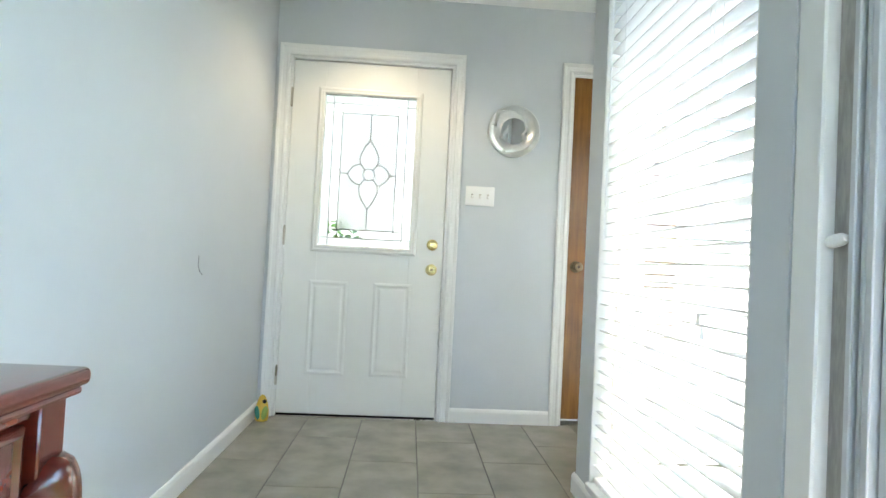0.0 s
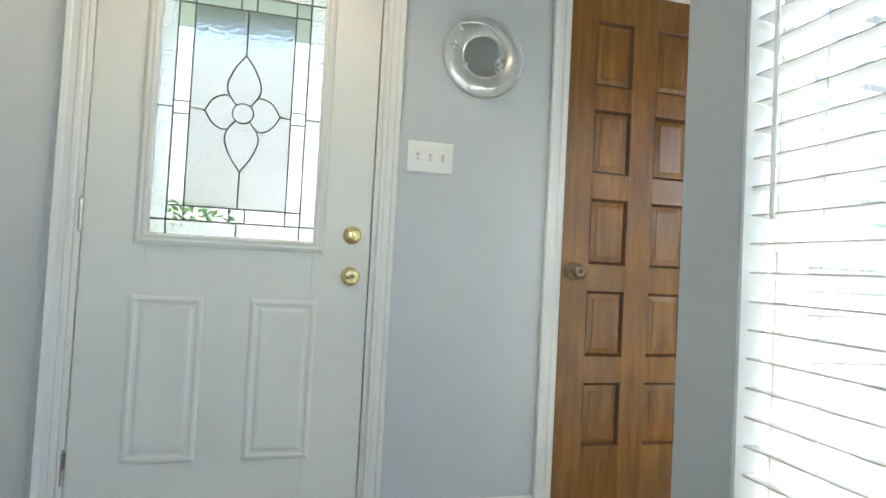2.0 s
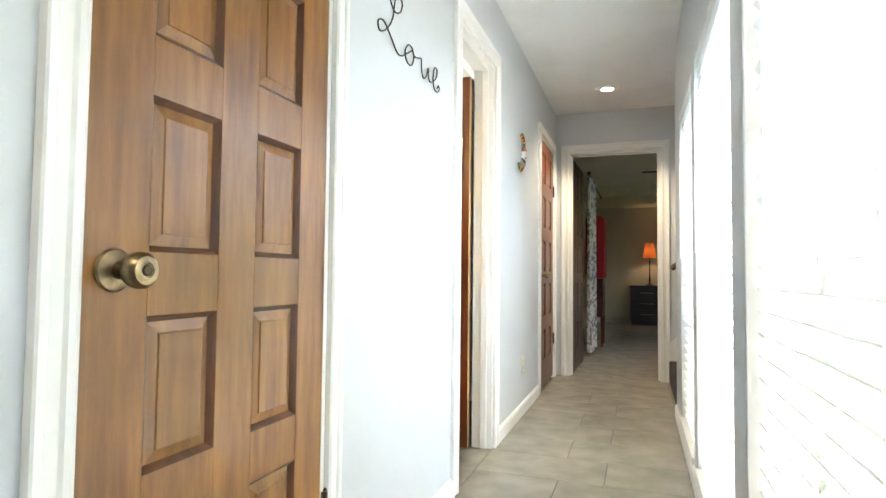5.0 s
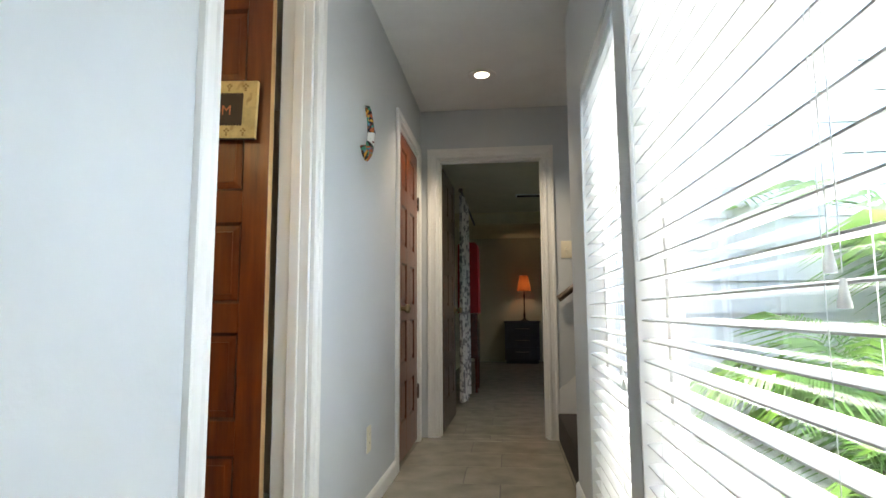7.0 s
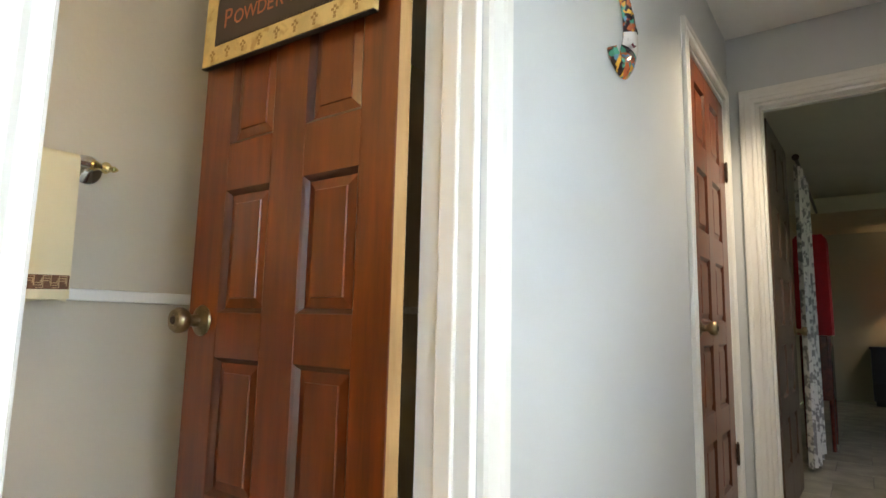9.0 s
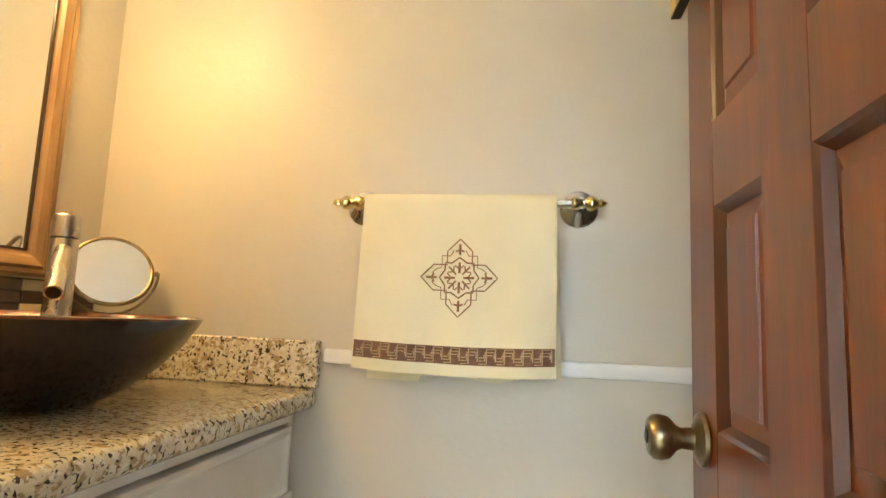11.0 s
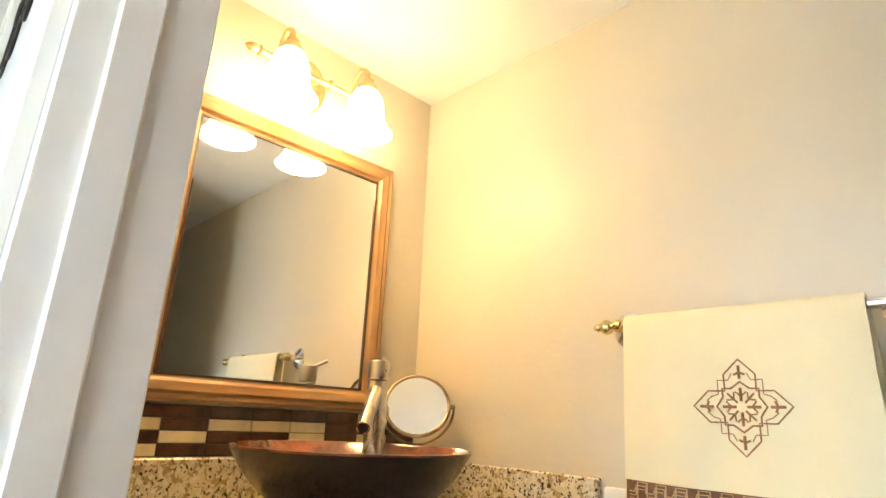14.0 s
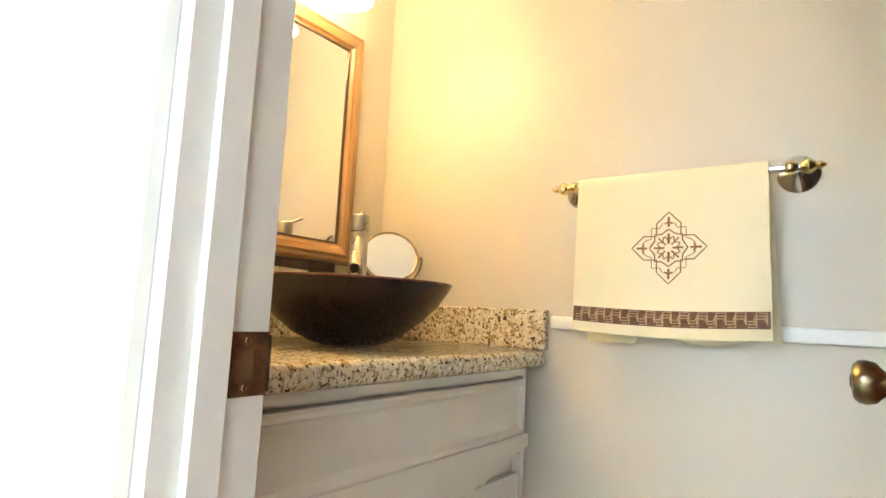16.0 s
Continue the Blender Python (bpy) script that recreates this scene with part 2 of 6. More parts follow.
# ---- shapes ----
def part(name, bm, material, parent=None, label="", smooth=False):
    me = bpy.data.meshes.new(name)
    bmesh.ops.recalc_face_normals(bm, faces=bm.faces)
    bm.to_mesh(me)
    bm.free()
    me.materials.append(material)
    if smooth:
        me.polygons.foreach_set("use_smooth", [True] * len(me.polygons))
        me.set_sharp_from_angle(angle=radians(38))
    ob = new(name, me)
    if parent:
        ob.parent = parent
    if label:
        ob["label"] = label
    return ob


def empty(name, label, category, group="", kind="", at=(0, 0, 0)):
    ob = new(name)
    ob.location = at
    return tagged(ob, label, category, group, kind)


def fixed(name, bm, material, label, category, kind="structure", smooth=False):
    return tagged(part(name, bm, material, None, "", smooth), label, category, kind=kind)


def add_box(bm, x0, x1, y0, y1, z0, z1, bevel=0.0, segments=2):
    vs = [bm.verts.new(p) for p in ((x0, y0, z0), (x1, y0, z0), (x1, y1, z0), (x0, y1, z0), (x0, y0, z1), (x1, y0, z1), (x1, y1, z1), (x0, y1, z1))]
    fs = [bm.faces.new([vs[i] for i in f]) for f in ((3, 2, 1, 0), (4, 5, 6, 7), (0, 1, 5, 4), (1, 2, 6, 5), (2, 3, 7, 6), (3, 0, 4, 7))]
    if bevel:
        es = {e for f in fs for e in f.edges}
        bmesh.ops.bevel(bm, geom=list(es), offset=bevel, segments=segments, profile=0.5, affect="EDGES")
    return bm


def box(x0, x1, y0, y1, z0, z1, bevel=0.0, segments=2):
    return add_box(bmesh.new(), x0, x1, y0, y1, z0, z1, bevel, segments)


def add_lathe(bm, profile, m=None, steps=32):
    """profile: (radius, height) pairs turned round z, then placed by m."""
    m = m or Matrix()
    rings = []
    for r, h in profile:
        if r < 1e-6:
            rings.append([bm.verts.new(m @ Vector((0, 0, h)))])
        else:
            rings.append([bm.verts.new(m @ Vector((r * math.cos(2 * math.pi * k / steps), r * math.sin(2 * math.pi * k / steps), h))) for k in range(steps)])
    for a, b in zip(rings, rings[1:]):
        for k in range(steps):
            k2 = (k + 1) % steps
            if len(a) == 1 and len(b) == 1:
                continue
            if len(a) == 1:
                bm.faces.new((a[0], b[k], b[k2]))
            elif len(b) == 1:
                bm.faces.new((a[k], a[k2], b[0]))
            else:
                bm.faces.new((a[k], a[k2], b[k2], b[k]))
    return bm


def lathe(profile, m=None, steps=32):
    return add_lathe(bmesh.new(), profile, m, steps)


def add_tube(bm, points, radius, steps=8, closed=False):
    pts = [Vector(p) for p in points]
    n = len(pts)
    rings, up = [], None
    for i, p in enumerate(pts):
        a = pts[(i - 1) % n] if closed or i else p
        b = pts[(i + 1) % n] if closed or i < n - 1 else p
        d = (b - a).normalized()
        if up is None:
            up = d.orthogonal().normalized()
        side = d.cross(up)
        side = side.normalized() if side.length > 1e-6 else d.orthogonal().normalized()
        up = side.cross(d).normalized()
        r = radius(i / max(1, n - 1)) if callable(radius) else radius
        rings.append([bm.verts.new(p + r * (math.cos(2 * math.pi * k / steps) * side + math.sin(2 * math.pi * k / steps) * up)) for k in range(steps)])
    for i in range(n if closed else n - 1):
        a, b = rings[i], rings[(i + 1) % n]
        for k in range(steps):
            bm.faces.new((a[k], a[(k + 1) % steps], b[(k + 1) % steps], b[k]))
    if not closed:
        bm.faces.new(rings[0])
        bm.faces.new(rings[-1])
    return bm


def tube(points, radius, steps=8, closed=False):
    return add_tube(bmesh.new(), points, radius, steps, closed)


def smooth_line(points, per=8, closed=False):
    """A Catmull-Rom curve through the points."""
    p = [Vector(q) for q in points]
    n = len(p)
    out = []
    for i in range(n if closed else n - 1):
        a, b, c, d = (p[(i + k) % n] if closed else p[min(max(i + k, 0), n - 1)] for k in (-1, 0, 1, 2))
        for j in range(per):
            t = j / per
            out.append(0.5 * ((2 * b) + (c - a) * t + (2 * a - 5 * b + 4 * c - d) * t * t + (3 * b - a - 3 * c + d) * t ** 3))
    if not closed:
        out.append(p[-1])
    return out


def prism(outline, depth, m=None):
    """A flat outline in x and y, raised by depth along z, placed by m."""
    bm, m = bmesh.new(), m or Matrix()
    a = [bm.verts.new(m @ Vector((x, y, 0))) for x, y in outline]
    b = [bm.verts.new(m @ Vector((x, y, depth))) for x, y in outline]
    bm.faces.new(a[::-1])
    bm.faces.new(b)
    for i in range(len(a)):
        j = (i + 1) % len(a)
        bm.faces.new((a[i], a[j], b[j], b[i]))
    return bm


def add_profile(bm, profile, m, length):
    """A moulding: profile (across, out) pairs, drawn along z by length and placed by m."""
    a = [bm.verts.new(m @ Vector((x, y, 0))) for x, y in profile]
    b = [bm.verts.new(m @ Vector((x, y, length))) for x, y in profile]
    bm.faces.new(a[::-1])
    bm.faces.new(b)
    for i in range(len(a)):
        j = (i + 1) % len(a)
        bm.faces.new((a[i], a[j], b[j], b[i]))
    return bm


NORTH_OUT = Matrix(((1, 0, 0, 0), (0, 0, -1, 0), (0, 1, 0, 0), (0, 0, 0, 1)))  # local x, y -> wall x, z; local z -> out of the north wall (-y)

# ---- structure ----
TOP = 2.43          # ceiling of foyer and hall
XW, YN = -0.345, 3.80  # west wall face, north wall face
XE, YS = 1.19, 2.83    # window walls of foyer and hall
XEND = 6.13            # wall at the end of the hall


def wall(name, axis, a0, a1, b0, b1, z1, openings, material, label, z0=0.0):
    """A wall along axis from a0 to a1, b0 to b1 thick, with openings (a, a, z, z) cut through it."""
    bm = bmesh.new()

    def piece(u0, u1, v0, v1):
        if u1 - u0 > 1e-4 and v1 - v0 > 1e-4:
            if axis == "x":
                add_box(bm, u0, u1, b0, b1, v0, v1)
            else:
                add_box(bm, b0, b1, u0, u1, v0, v1)
    at = a0
    for u0, u1, v0, v1 in sorted(openings):
        piece(at, u0, z0, z1)
        piece(u0, u1, z0, v0)
        piece(u0, u1, v1, z1)
        at = u1
    piece(at, a1, z0, z1)
    return fixed(name, bm, material, label, "wall")


D1, D2, D3, D4 = (-0.262, 0.680), (1.375, 2.055), (3.127, 3.766), (5.235, 5.995)
HEAD = 2.055
wall("wall_north", "x", XW - 0.12, XEND, YN, YN + 0.10, TOP + 0.1,
     [(*D1, 0, HEAD), (*D2, 0, HEAD), (*D3, 0, HEAD), (*D4, 0, HEAD)], M_WALL, "painted pale blue-grey wall with four door openings")
wall("wall_west", "y", -2.0, YN, XW - 0.12, XW, TOP + 0.1, [], M_WALL, "plain pale blue-grey painted wall of the foyer")
# the opening is added out of view to let more skylight into the foyer
wall("wall_south", "x", XW, XE + 0.12, -2.12, -2.0, TOP + 0.1, [(-0.2, 1.0, 0.5, 2.1)], M_WALL, "unseen blue-grey wall closing the foyer, with an opening added for light")
WIN_LOW, WIN_HIGH = 0.10, 2.02
EAST = [(1.70, 2.67, WIN_LOW, WIN_HIGH), (-0.9, 1.58, 0.02, WIN_HIGH)]
wall("wall_east", "y", -2.0, YS - 0.12, XE, XE + 0.12, TOP + 0.1, EAST, M_WALL, "blue-grey window wall between foyer and courtyard")
SOUTH = [(1.36, 2.27, WIN_LOW, 1.87), (2.45, 3.47, WIN_LOW, 1.87), (3.61, 4.40, WIN_LOW, 1.87)]
wall("wall_hall_south", "x", XE, 4.87, YS - 0.12, YS, TOP + 0.1, SOUTH, M_WALL, "blue-grey window wall along the hall")
DOOR_END = (2.88, 3.675)
wall("wall_end", "y", 0.2, 6.5, XEND, XEND + 0.12, 5.0, [(*DOOR_END, 0, HEAD)], M_WALL, "blue-grey wall with a doorway at the hall's end")
wall("wall_stair", "y", 0.2, YS - 0.12, 4.75, 4.87, 5.0, [], M_WALL, "blue-grey wall beside the staircase")
# unseen high opening added so that daylight brightens the stairwell
wall("wall_stair_end", "x", 4.75, XEND, 0.08, 0.2, 5.0, [(5.3, 5.8, 3.3, 4.3)], M_WALL, "wall at the top of the stairs, with an unseen opening added for daylight")
bm = box(XW - 0.12, XEND, YS - 0.12, YN + 0.12, TOP, TOP + 0.1)
add_box(bm, 4.87, XEND, 2.42, YS - 0.12, TOP, TOP + 0.1)
fixed("ceiling", bm, M_CEIL, "white textured ceiling of foyer and hall", "ceiling")
fixed("ceiling_foyer", box(XW - 0.12, XE + 0.12, -2.12, YS - 0.12, TOP, TOP + 0.1), M_CEIL, "white textured ceiling of the foyer", "ceiling")
fixed("ceiling_stair", box(4.75, XEND, 0.08, 2.30, 4.9, 5.0), M_CEIL, "white ceiling high over the stairs", "ceiling")
wall("wall_over_stair", "x", 4.87, XEND, 2.30, 2.418, 5.0, [], M_WALL, "blue-grey wall over the stair opening", TOP + 0.002)

# powder room shell
PX, PY, PTOP = 2.515, 4.757, 1.985
wall("wall_powder_west", "y", YN + 0.10, PY + 0.1, PX - 0.1, PX, PTOP + 0.3, [], M_PRWALL, "greige painted wall over the vanity")
wall("wall_powder_north", "x", PX, 4.8, PY, PY + 0.1, PTOP + 0.3, [], M_PRWALL, "greige painted wall with a white chair rail")
wall("wall_powder_east", "y", YN + 0.10, PY + 0.1, 4.8, 4.9, PTOP + 0.3, [], M_PRWALL, "greige end wall of the powder room")
wall("wall_powder_south", "x", PX, 4.8, YN + 0.102, YN + 0.112, PTOP + 0.3, [(D3[0] - 0.02, D3[1] + 0.02, 0, HEAD)], M_PRWALL, "greige wall round the powder room door")
bm = box(PX, 4.8, YN + 0.113, PY, PTOP, PTOP + 0.1)
fixed("ceiling_powder", bm, M_CEIL, "low white ceiling of the powder room", "ceiling")
fixed("floor_powder", box(PX, 4.8, YN + 0.10, PY, -0.1, -0.001), M_TILE, "grey-beige tiled powder room floor", "floor")
# near-black sheets as painted shade behind the two closed doors, and the porch side of the front door
for k, (a, b) in enumerate((D2, D4)):
    fixed("closet_dark_%d" % (k + 1), box(a - 0.05, b + 0.05, YN + 0.2, YN + 0.25, 0, 2.2), M_GAP, "near-black sheet that stands in for the dark in a closed closet", "wall")

# far room
RX, RY0, RY1 = 12.45, 0.4, 3.98
wall("wall_room_north", "x", XEND + 0.12, RX, RY1, RY1 + 0.1, TOP + 0.1, [], M_ROOMWALL, "olive-beige wall behind the curtain")
wall("wall_room_east", "y", RY0, RY1, RX, RX + 0.1, TOP + 0.1, [], M_ROOMWALL, "olive-beige far wall behind the lamp")
# opening added out of view, sized to set the far room's brightness
wall("wall_room_south", "x", XEND + 0.12, RX, RY0 - 0.1, RY0, TOP + 0.1, [(7.4, 8.3, 1.0, 1.95)], M_ROOMWALL, "olive-beige wall with an unseen opening added to light the room")
fixed("ceiling_room", box(XEND + 0.12, RX, RY0, RY1, TOP, TOP + 0.1), mat("cream_ceiling_paint", (0.62, 0.58, 0.46), 0.85, scale=2, bump=0.35, bump_scale=140), "dim cream ceiling of the far room", "ceiling")
fixed("soffit_room", box(10.65, RX, RY0, RY1, 2.25, TOP - 0.002), mat("cream_soffit_paint", (0.62, 0.56, 0.38), 0.7), "cream painted soffit along the far wall", "soffit")

# floor bed under the tiles
bm = bmesh.new()
add_box(bm, XW, XE, -2.0, YN, -0.1, -0.003)
add_box(bm, XE, XEND, YS, YN, -0.1, -0.003)
add_box(bm, 4.87, XEND, 0.2, YS, -0.1, -0.003)
add_box(bm, XEND, RX, RY0, RY1, -0.1, -0.003)
for a, b in (D1, D2, D3, D4):
    add_box(bm, a, b, YN, YN + 0.12, -0.1, -0.003)
floor = fixed("floor", bm, M_GROUT, "large grey-beige floor tiles with dark grout joints", "floor")

# ---- trim ----
CASING = [(0, 0), (0, 0.012), (0.006, 0.017), (0.018, 0.017), (0.024, 0.012), (0.046, 0.011), (0.052, 0.016), (0.066, 0.018), (0.070, 0.015), (0.070, 0)]


def casing(name, x0, x1, top, m, label, width=0.07):
    """Three moulded boards round an opening x0 to x1, mitred at the corners; m places local x, z on the wall with -y out."""
    group = empty(name, label, "door casing", kind="structure")
    prof = [(a * width / 0.07, b) for a, b in CASING]

    def leg(points):
        bm = bmesh.new()
        rings = [[bm.verts.new(m @ Vector(p(a, b))) for a, b in prof] for p in points]
        for q, r in zip(rings, rings[1:]):
            for i in range(len(prof)):
                j = (i + 1) % len(prof)
                bm.faces.new((q[i], q[j], r[j], r[i]))
        bm.faces.new(rings[0])
        bm.faces.new(rings[-1])
        return bm
    part("casing_leg", leg([lambda a, b: (x0 - a, -b, 0), lambda a, b: (x0 - a, -b, top + a)]), M_TRIM, group)
    part("casing_leg", leg([lambda a, b: (x1 + a, -b, 0), lambda a, b: (x1 + a, -b, top + a)]), M_TRIM, group)
    part("casing_head", leg([lambda a, b: (x0 - a, -b, top + a), lambda a, b: (x1 + a, -b, top + a)]), M_TRIM, group)
    return group


def jamb(parent, x0, x1, top, depth, m, stop=None, t=0.016):
    for a, b, c, d, nm in ((x0, x0 + t, 0, top, "jamb_leg"), (x1 - t, x1, 0, top, "jamb_leg"), (x0 + t, x1 - t, top - t, top, "jamb_head")):
        bm = box(a, b, 0.001, depth - 0.001, c, d, 0.0015, 1)
        bm.transform(m)
        part(nm, bm, M_TRIM, parent)
    if stop:
        s0, s1 = stop
        for a, b, c, d in ((x0 + t, x0 + t + 0.011, 0, top - t), (x1 - t - 0.011, x1 - t, 0, top - t), (x0 + t + 0.011, x1 - t - 0.011, top - t - 0.011, top - t)):
            bm = box(a, b, s0, s1, c, d, 0.002, 1)
            bm.transform(m)
            part("door_stop", bm, M_TRIM, parent)


ON_NORTH = Matrix.Translation((0, YN, 0))
ON_END = Matrix(((0, 1, 0, XEND), (-1, 0, 0, 0), (0, 0, 1, 0), (0, 0, 0, 1)))  # local x -> -y, local y -> +x
c1 = casing("front_door_casing", D1[0], D1[1], HEAD, ON_NORTH, "white moulded casing round the front door", 0.062)
jamb(c1, *D1, HEAD, 0.10, ON_NORTH, (0.05, 0.065))
c2 = casing("closet_door_casing", D2[0], D2[1], HEAD, ON_NORTH, "white moulded casing round the closet door", 0.06)
jamb(c2, *D2, HEAD, 0.10, ON_NORTH, (0.05, 0.065))
c3 = casing("powder_room_casing", D3[0], D3[1], HEAD, ON_NORTH, "white moulded casing round the powder room opening", 0.078)
jamb(c3, *D3, HEAD, 0.112, ON_NORTH, (0.030, 0.064), 0.020)
c4 = casing("hall_closet_casing", D4[0], D4[1], HEAD, ON_NORTH, "white moulded casing round the hall closet door", 0.06)
jamb(c4, *D4, HEAD, 0.10, ON_NORTH, (0.05, 0.065))
c5 = casing("end_door_casing", -DOOR_END[1], -DOOR_END[0], HEAD, ON_END, "white moulded casing round the open end doorway", 0.072)
jamb(c5, -DOOR_END[1], -DOOR_END[0], HEAD, 0.12, ON_END, (0.05, 0.08))

BASE = [(0, 0), (0.014, 0), (0.014, 0.062), (0.010, 0.072), (0.004, 0.080), (0, 0.080)]


def baseboard(name, p, q, out):
    """A baseboard from p to q along the floor; out: the way into the room."""
    p, q, out = Vector((*p, 0)), Vector((*q, 0)), Vector((*out, 0))
    bm = bmesh.new()
    rings = [[bm.verts.new(e + out * a + Vector((0, 0, b))) for a, b in BASE] for e in (p, q)]
    for i in range(len(BASE)):
        j = (i + 1) % len(BASE)
        bm.faces.new((rings[0][i], rings[0][j], rings[1][j], rings[1][i]))
    bm.faces.new(rings[0])
    bm.faces.new(rings[1])
    return fixed(name, bm, M_TRIM, "white painted baseboard along the wall", "baseboard")


baseboard("baseboard", (XW, -2.0), (XW, YN), (1, 0))
baseboard("baseboard", (D1[1] + 0.062, YN), (D2[0] - 0.06, YN), (0, -1))
baseboard("baseboard", (D2[1] + 0.06, YN), (D3[0] - 0.078, YN), (0, -1))
baseboard("baseboard", (D3[1] + 0.078, YN), (D4[0] - 0.06, YN), (0, -1))
baseboard("baseboard", (XE + 0.001, YS), (4.87, YS), (0, 1))
baseboard("baseboard", (XE, 1.5), (XE, YS + 0.014), (-1, 0))


# ---- windows and blinds ----
def placed(turn, origin):
    return Matrix.Translation(origin) @ pose(0, 0, 0, 0, 0, turn)


def window(name, w, h, m, label):
    """White frame, pane and reveal boards of a fixed window, local x along the wall, y outwards from the room face, z up."""
    win = empty(name, label, "window", kind="structure")
    win.matrix_world = m
    for a, b, c, d, nm in ((0, 0.035, 0, h, "frame_side"), (w - 0.035, w, 0, h, "frame_side"), (0.035, w - 0.035, 0, 0.04, "frame_sill"), (0.035, w - 0.035, h - 0.04, h, "frame_head")):
        part(nm, box(a, b, 0.075, 0.115, c, d, 0.003, 1), M_TRIM, win)
    for a, b, c, d in ((-0.004, 0.008, 0, h), (w - 0.008, w + 0.004, 0, h), (0.008, w - 0.008, h - 0.008, h + 0.004)):
        part("reveal_board", box(a, b, 0.002, 0.0745, c, d), M_TRIM, win)
    part("window_sill", box(-0.004, w + 0.004, -0.012, 0.0745, -0.022, 0.006, 0.003, 1), M_TRIM, win)
    pane = part("pane", box(0.035, w - 0.035, 0.092, 0.096, 0.04, h - 0.04), M_PANE, win)
    pane.visible_shadow = False
    return win


def slat_mesh(length):
    bm = bmesh.new()
    half, n = 0.0245, 6
    rows = []
    for k in range(n + 1):
        u = -half + 2 * half * k / n
        z = 0.003 * (1 - (u / half) ** 2)
        rows.append((u, z))
    ring = [(u, z + 0.0016) for u, z in rows] + [(u, z - 0.0016) for u, z in rows[::-1]]
    a = [bm.verts.new((0, u, z)) for u, z in ring]
    b = [bm.verts.new((length, u, z)) for u, z in ring]
    for i in range(len(ring)):
        j = (i + 1) % len(ring)
        strip = bm.faces.new((a[i], a[j], b[j], b[i]))
        strip.material_index = 1 if i in (n, len(ring) - 1) else 0
    bm.faces.new(a)
    bm.faces.new(b)
    bmesh.ops.recalc_face_normals(bm, faces=bm.faces)
    me = bpy.data.meshes.new("slat")
    bm.to_mesh(me)
    bm.free()
    me.materials.append(M_BLIND)
    me.materials.append(M_SLAT_EDGE)
    me.polygons.foreach_set("use_smooth", [True] * len(me.polygons))
    me.set_sharp_from_angle(angle=radians(40))
    return me


def blind(w, h, m, tilt, tassel, drop=0.69):
    b = empty("window_blind", "white horizontal slat blind lowered, slats open", "window blind", "courtyard window blinds")
    b.matrix_world = m
    part("headrail", box(0.012, w - 0.012, 0.005, 0.062, h - 0.055, h - 0.008, 0.003, 1), M_BLIND, b)
    part("bottom_rail", box(0.014, w - 0.014, 0.014, 0.058, 0.012, 0.030, 0.005), M_BLIND, b)
    me = slat_mesh(w - 0.03)
    z = 0.07
    while z < h - 0.075:
        s = new("slat", me)
        s.parent = b
        s.matrix_local = pose(0.015, 0.036, z, tilt + random.uniform(-0.6, 0.6), random.uniform(-0.04, 0.04), 0)
        z += 0.0505
    for x in (0.16, w - 0.16):
        for y in (0.0105, 0.0615):
            part("ladder_cord", tube([(x, y, 0.02), (x, y, h - 0.05)], 0.0007, 5), M_BLIND, b)
    part("tilt_wand", tube([(0.075, -0.002, h - 0.06), (0.075, -0.006, h - 0.3), (0.078, -0.006, 0.92)], 0.0042, 8), M_TASSEL, b, "clear plastic tilt wand", True)
    for k, dz in ((0, 0.0), (1, -0.035)):
        x = tassel + 0.02 * k
        cord = part("pull_cord", tube([(x, 0.003, h - 0.06), (x, -0.004, 1.1), (x, -0.004, drop + 0.03 + dz)], 0.0007, 5), M_BLIND, b)
        part("tassel", lathe([(0, 0.025), (0.003, 0.024), (0.004, 0.014), (0.0065, 0.0), (0.0065, -0.004), (0, -0.005)], Matrix.Translation((x, -0.004, drop + dz)), 14), M_TASSEL, cord, "", True)
    return b


WH = WIN_HIGH - WIN_LOW
m = placed(-90, (XE, 2.67, WIN_LOW))
window("window_1", 0.97, WH, m, "tall fixed white-framed window onto the courtyard")
blind(0.97, WH, m, -10, 0.77)
for k, (a, b, c, d) in enumerate(SOUTH):
    m = placed(180, (b, YS, WIN_LOW))
    window("window_%d" % (k + 2), b - a, d - c, m, "tall fixed white-framed window onto the courtyard")
    blind(b - a, d - c, m, (-62, 4, 4)[k], (0.60, 0.90, 0.74)[k], (0.84, 0.84, 0.62)[k])


# ---- doors ----
def grid_frame(bm, moulding, w, h, xs, zs, t):
    """Stiles and rails round the panel openings xs by zs, with a sloped sticking down to each panel."""
    cols = [0] + [v for p in xs for v in p] + [w]
    for k in range(0, len(cols), 2):
        add_box(bm, cols[k], cols[k + 1], 0, t, 0, h, 0.0012, 1)
    rows = [0] + [v for p in zs for v in p] + [h]
    for a, b in xs:
        for k in range(0, len(rows), 2):
            add_box(bm, a, b, 0.0004, t - 0.0004, rows[k], rows[k + 1])
        for c, d in zs:
            for y0, y1, s in ((0.0, 0.0125, 1), (t, t - 0.0125, -1)):
                g = 0.011
                o = [moulding.verts.new(p) for p in ((a, y0 + 0.0004 * s, c), (b, y0 + 0.0004 * s, c), (b, y0 + 0.0004 * s, d), (a, y0 + 0.0004 * s, d))]
                mid = [moulding.verts.new(p) for p in ((a + 0.004, y0 + 0.004 * s, c + 0.004), (b - 0.004, y0 + 0.004 * s, c + 0.004), (b - 0.004, y0 + 0.004 * s, d - 0.004), (a + 0.004, y0 + 0.004 * s, d - 0.004))]
                i = [moulding.verts.new(p) for p in ((a + g, y1, c + g), (b - g, y1, c + g), (b - g, y1, d - g), (a + g, y1, d - g))]
                for q, r in ((o, mid), (mid, i)):
                    for e in range(4):
                        moulding.faces.new((q[e], q[(e + 1) % 4], r[(e + 1) % 4], r[e]))


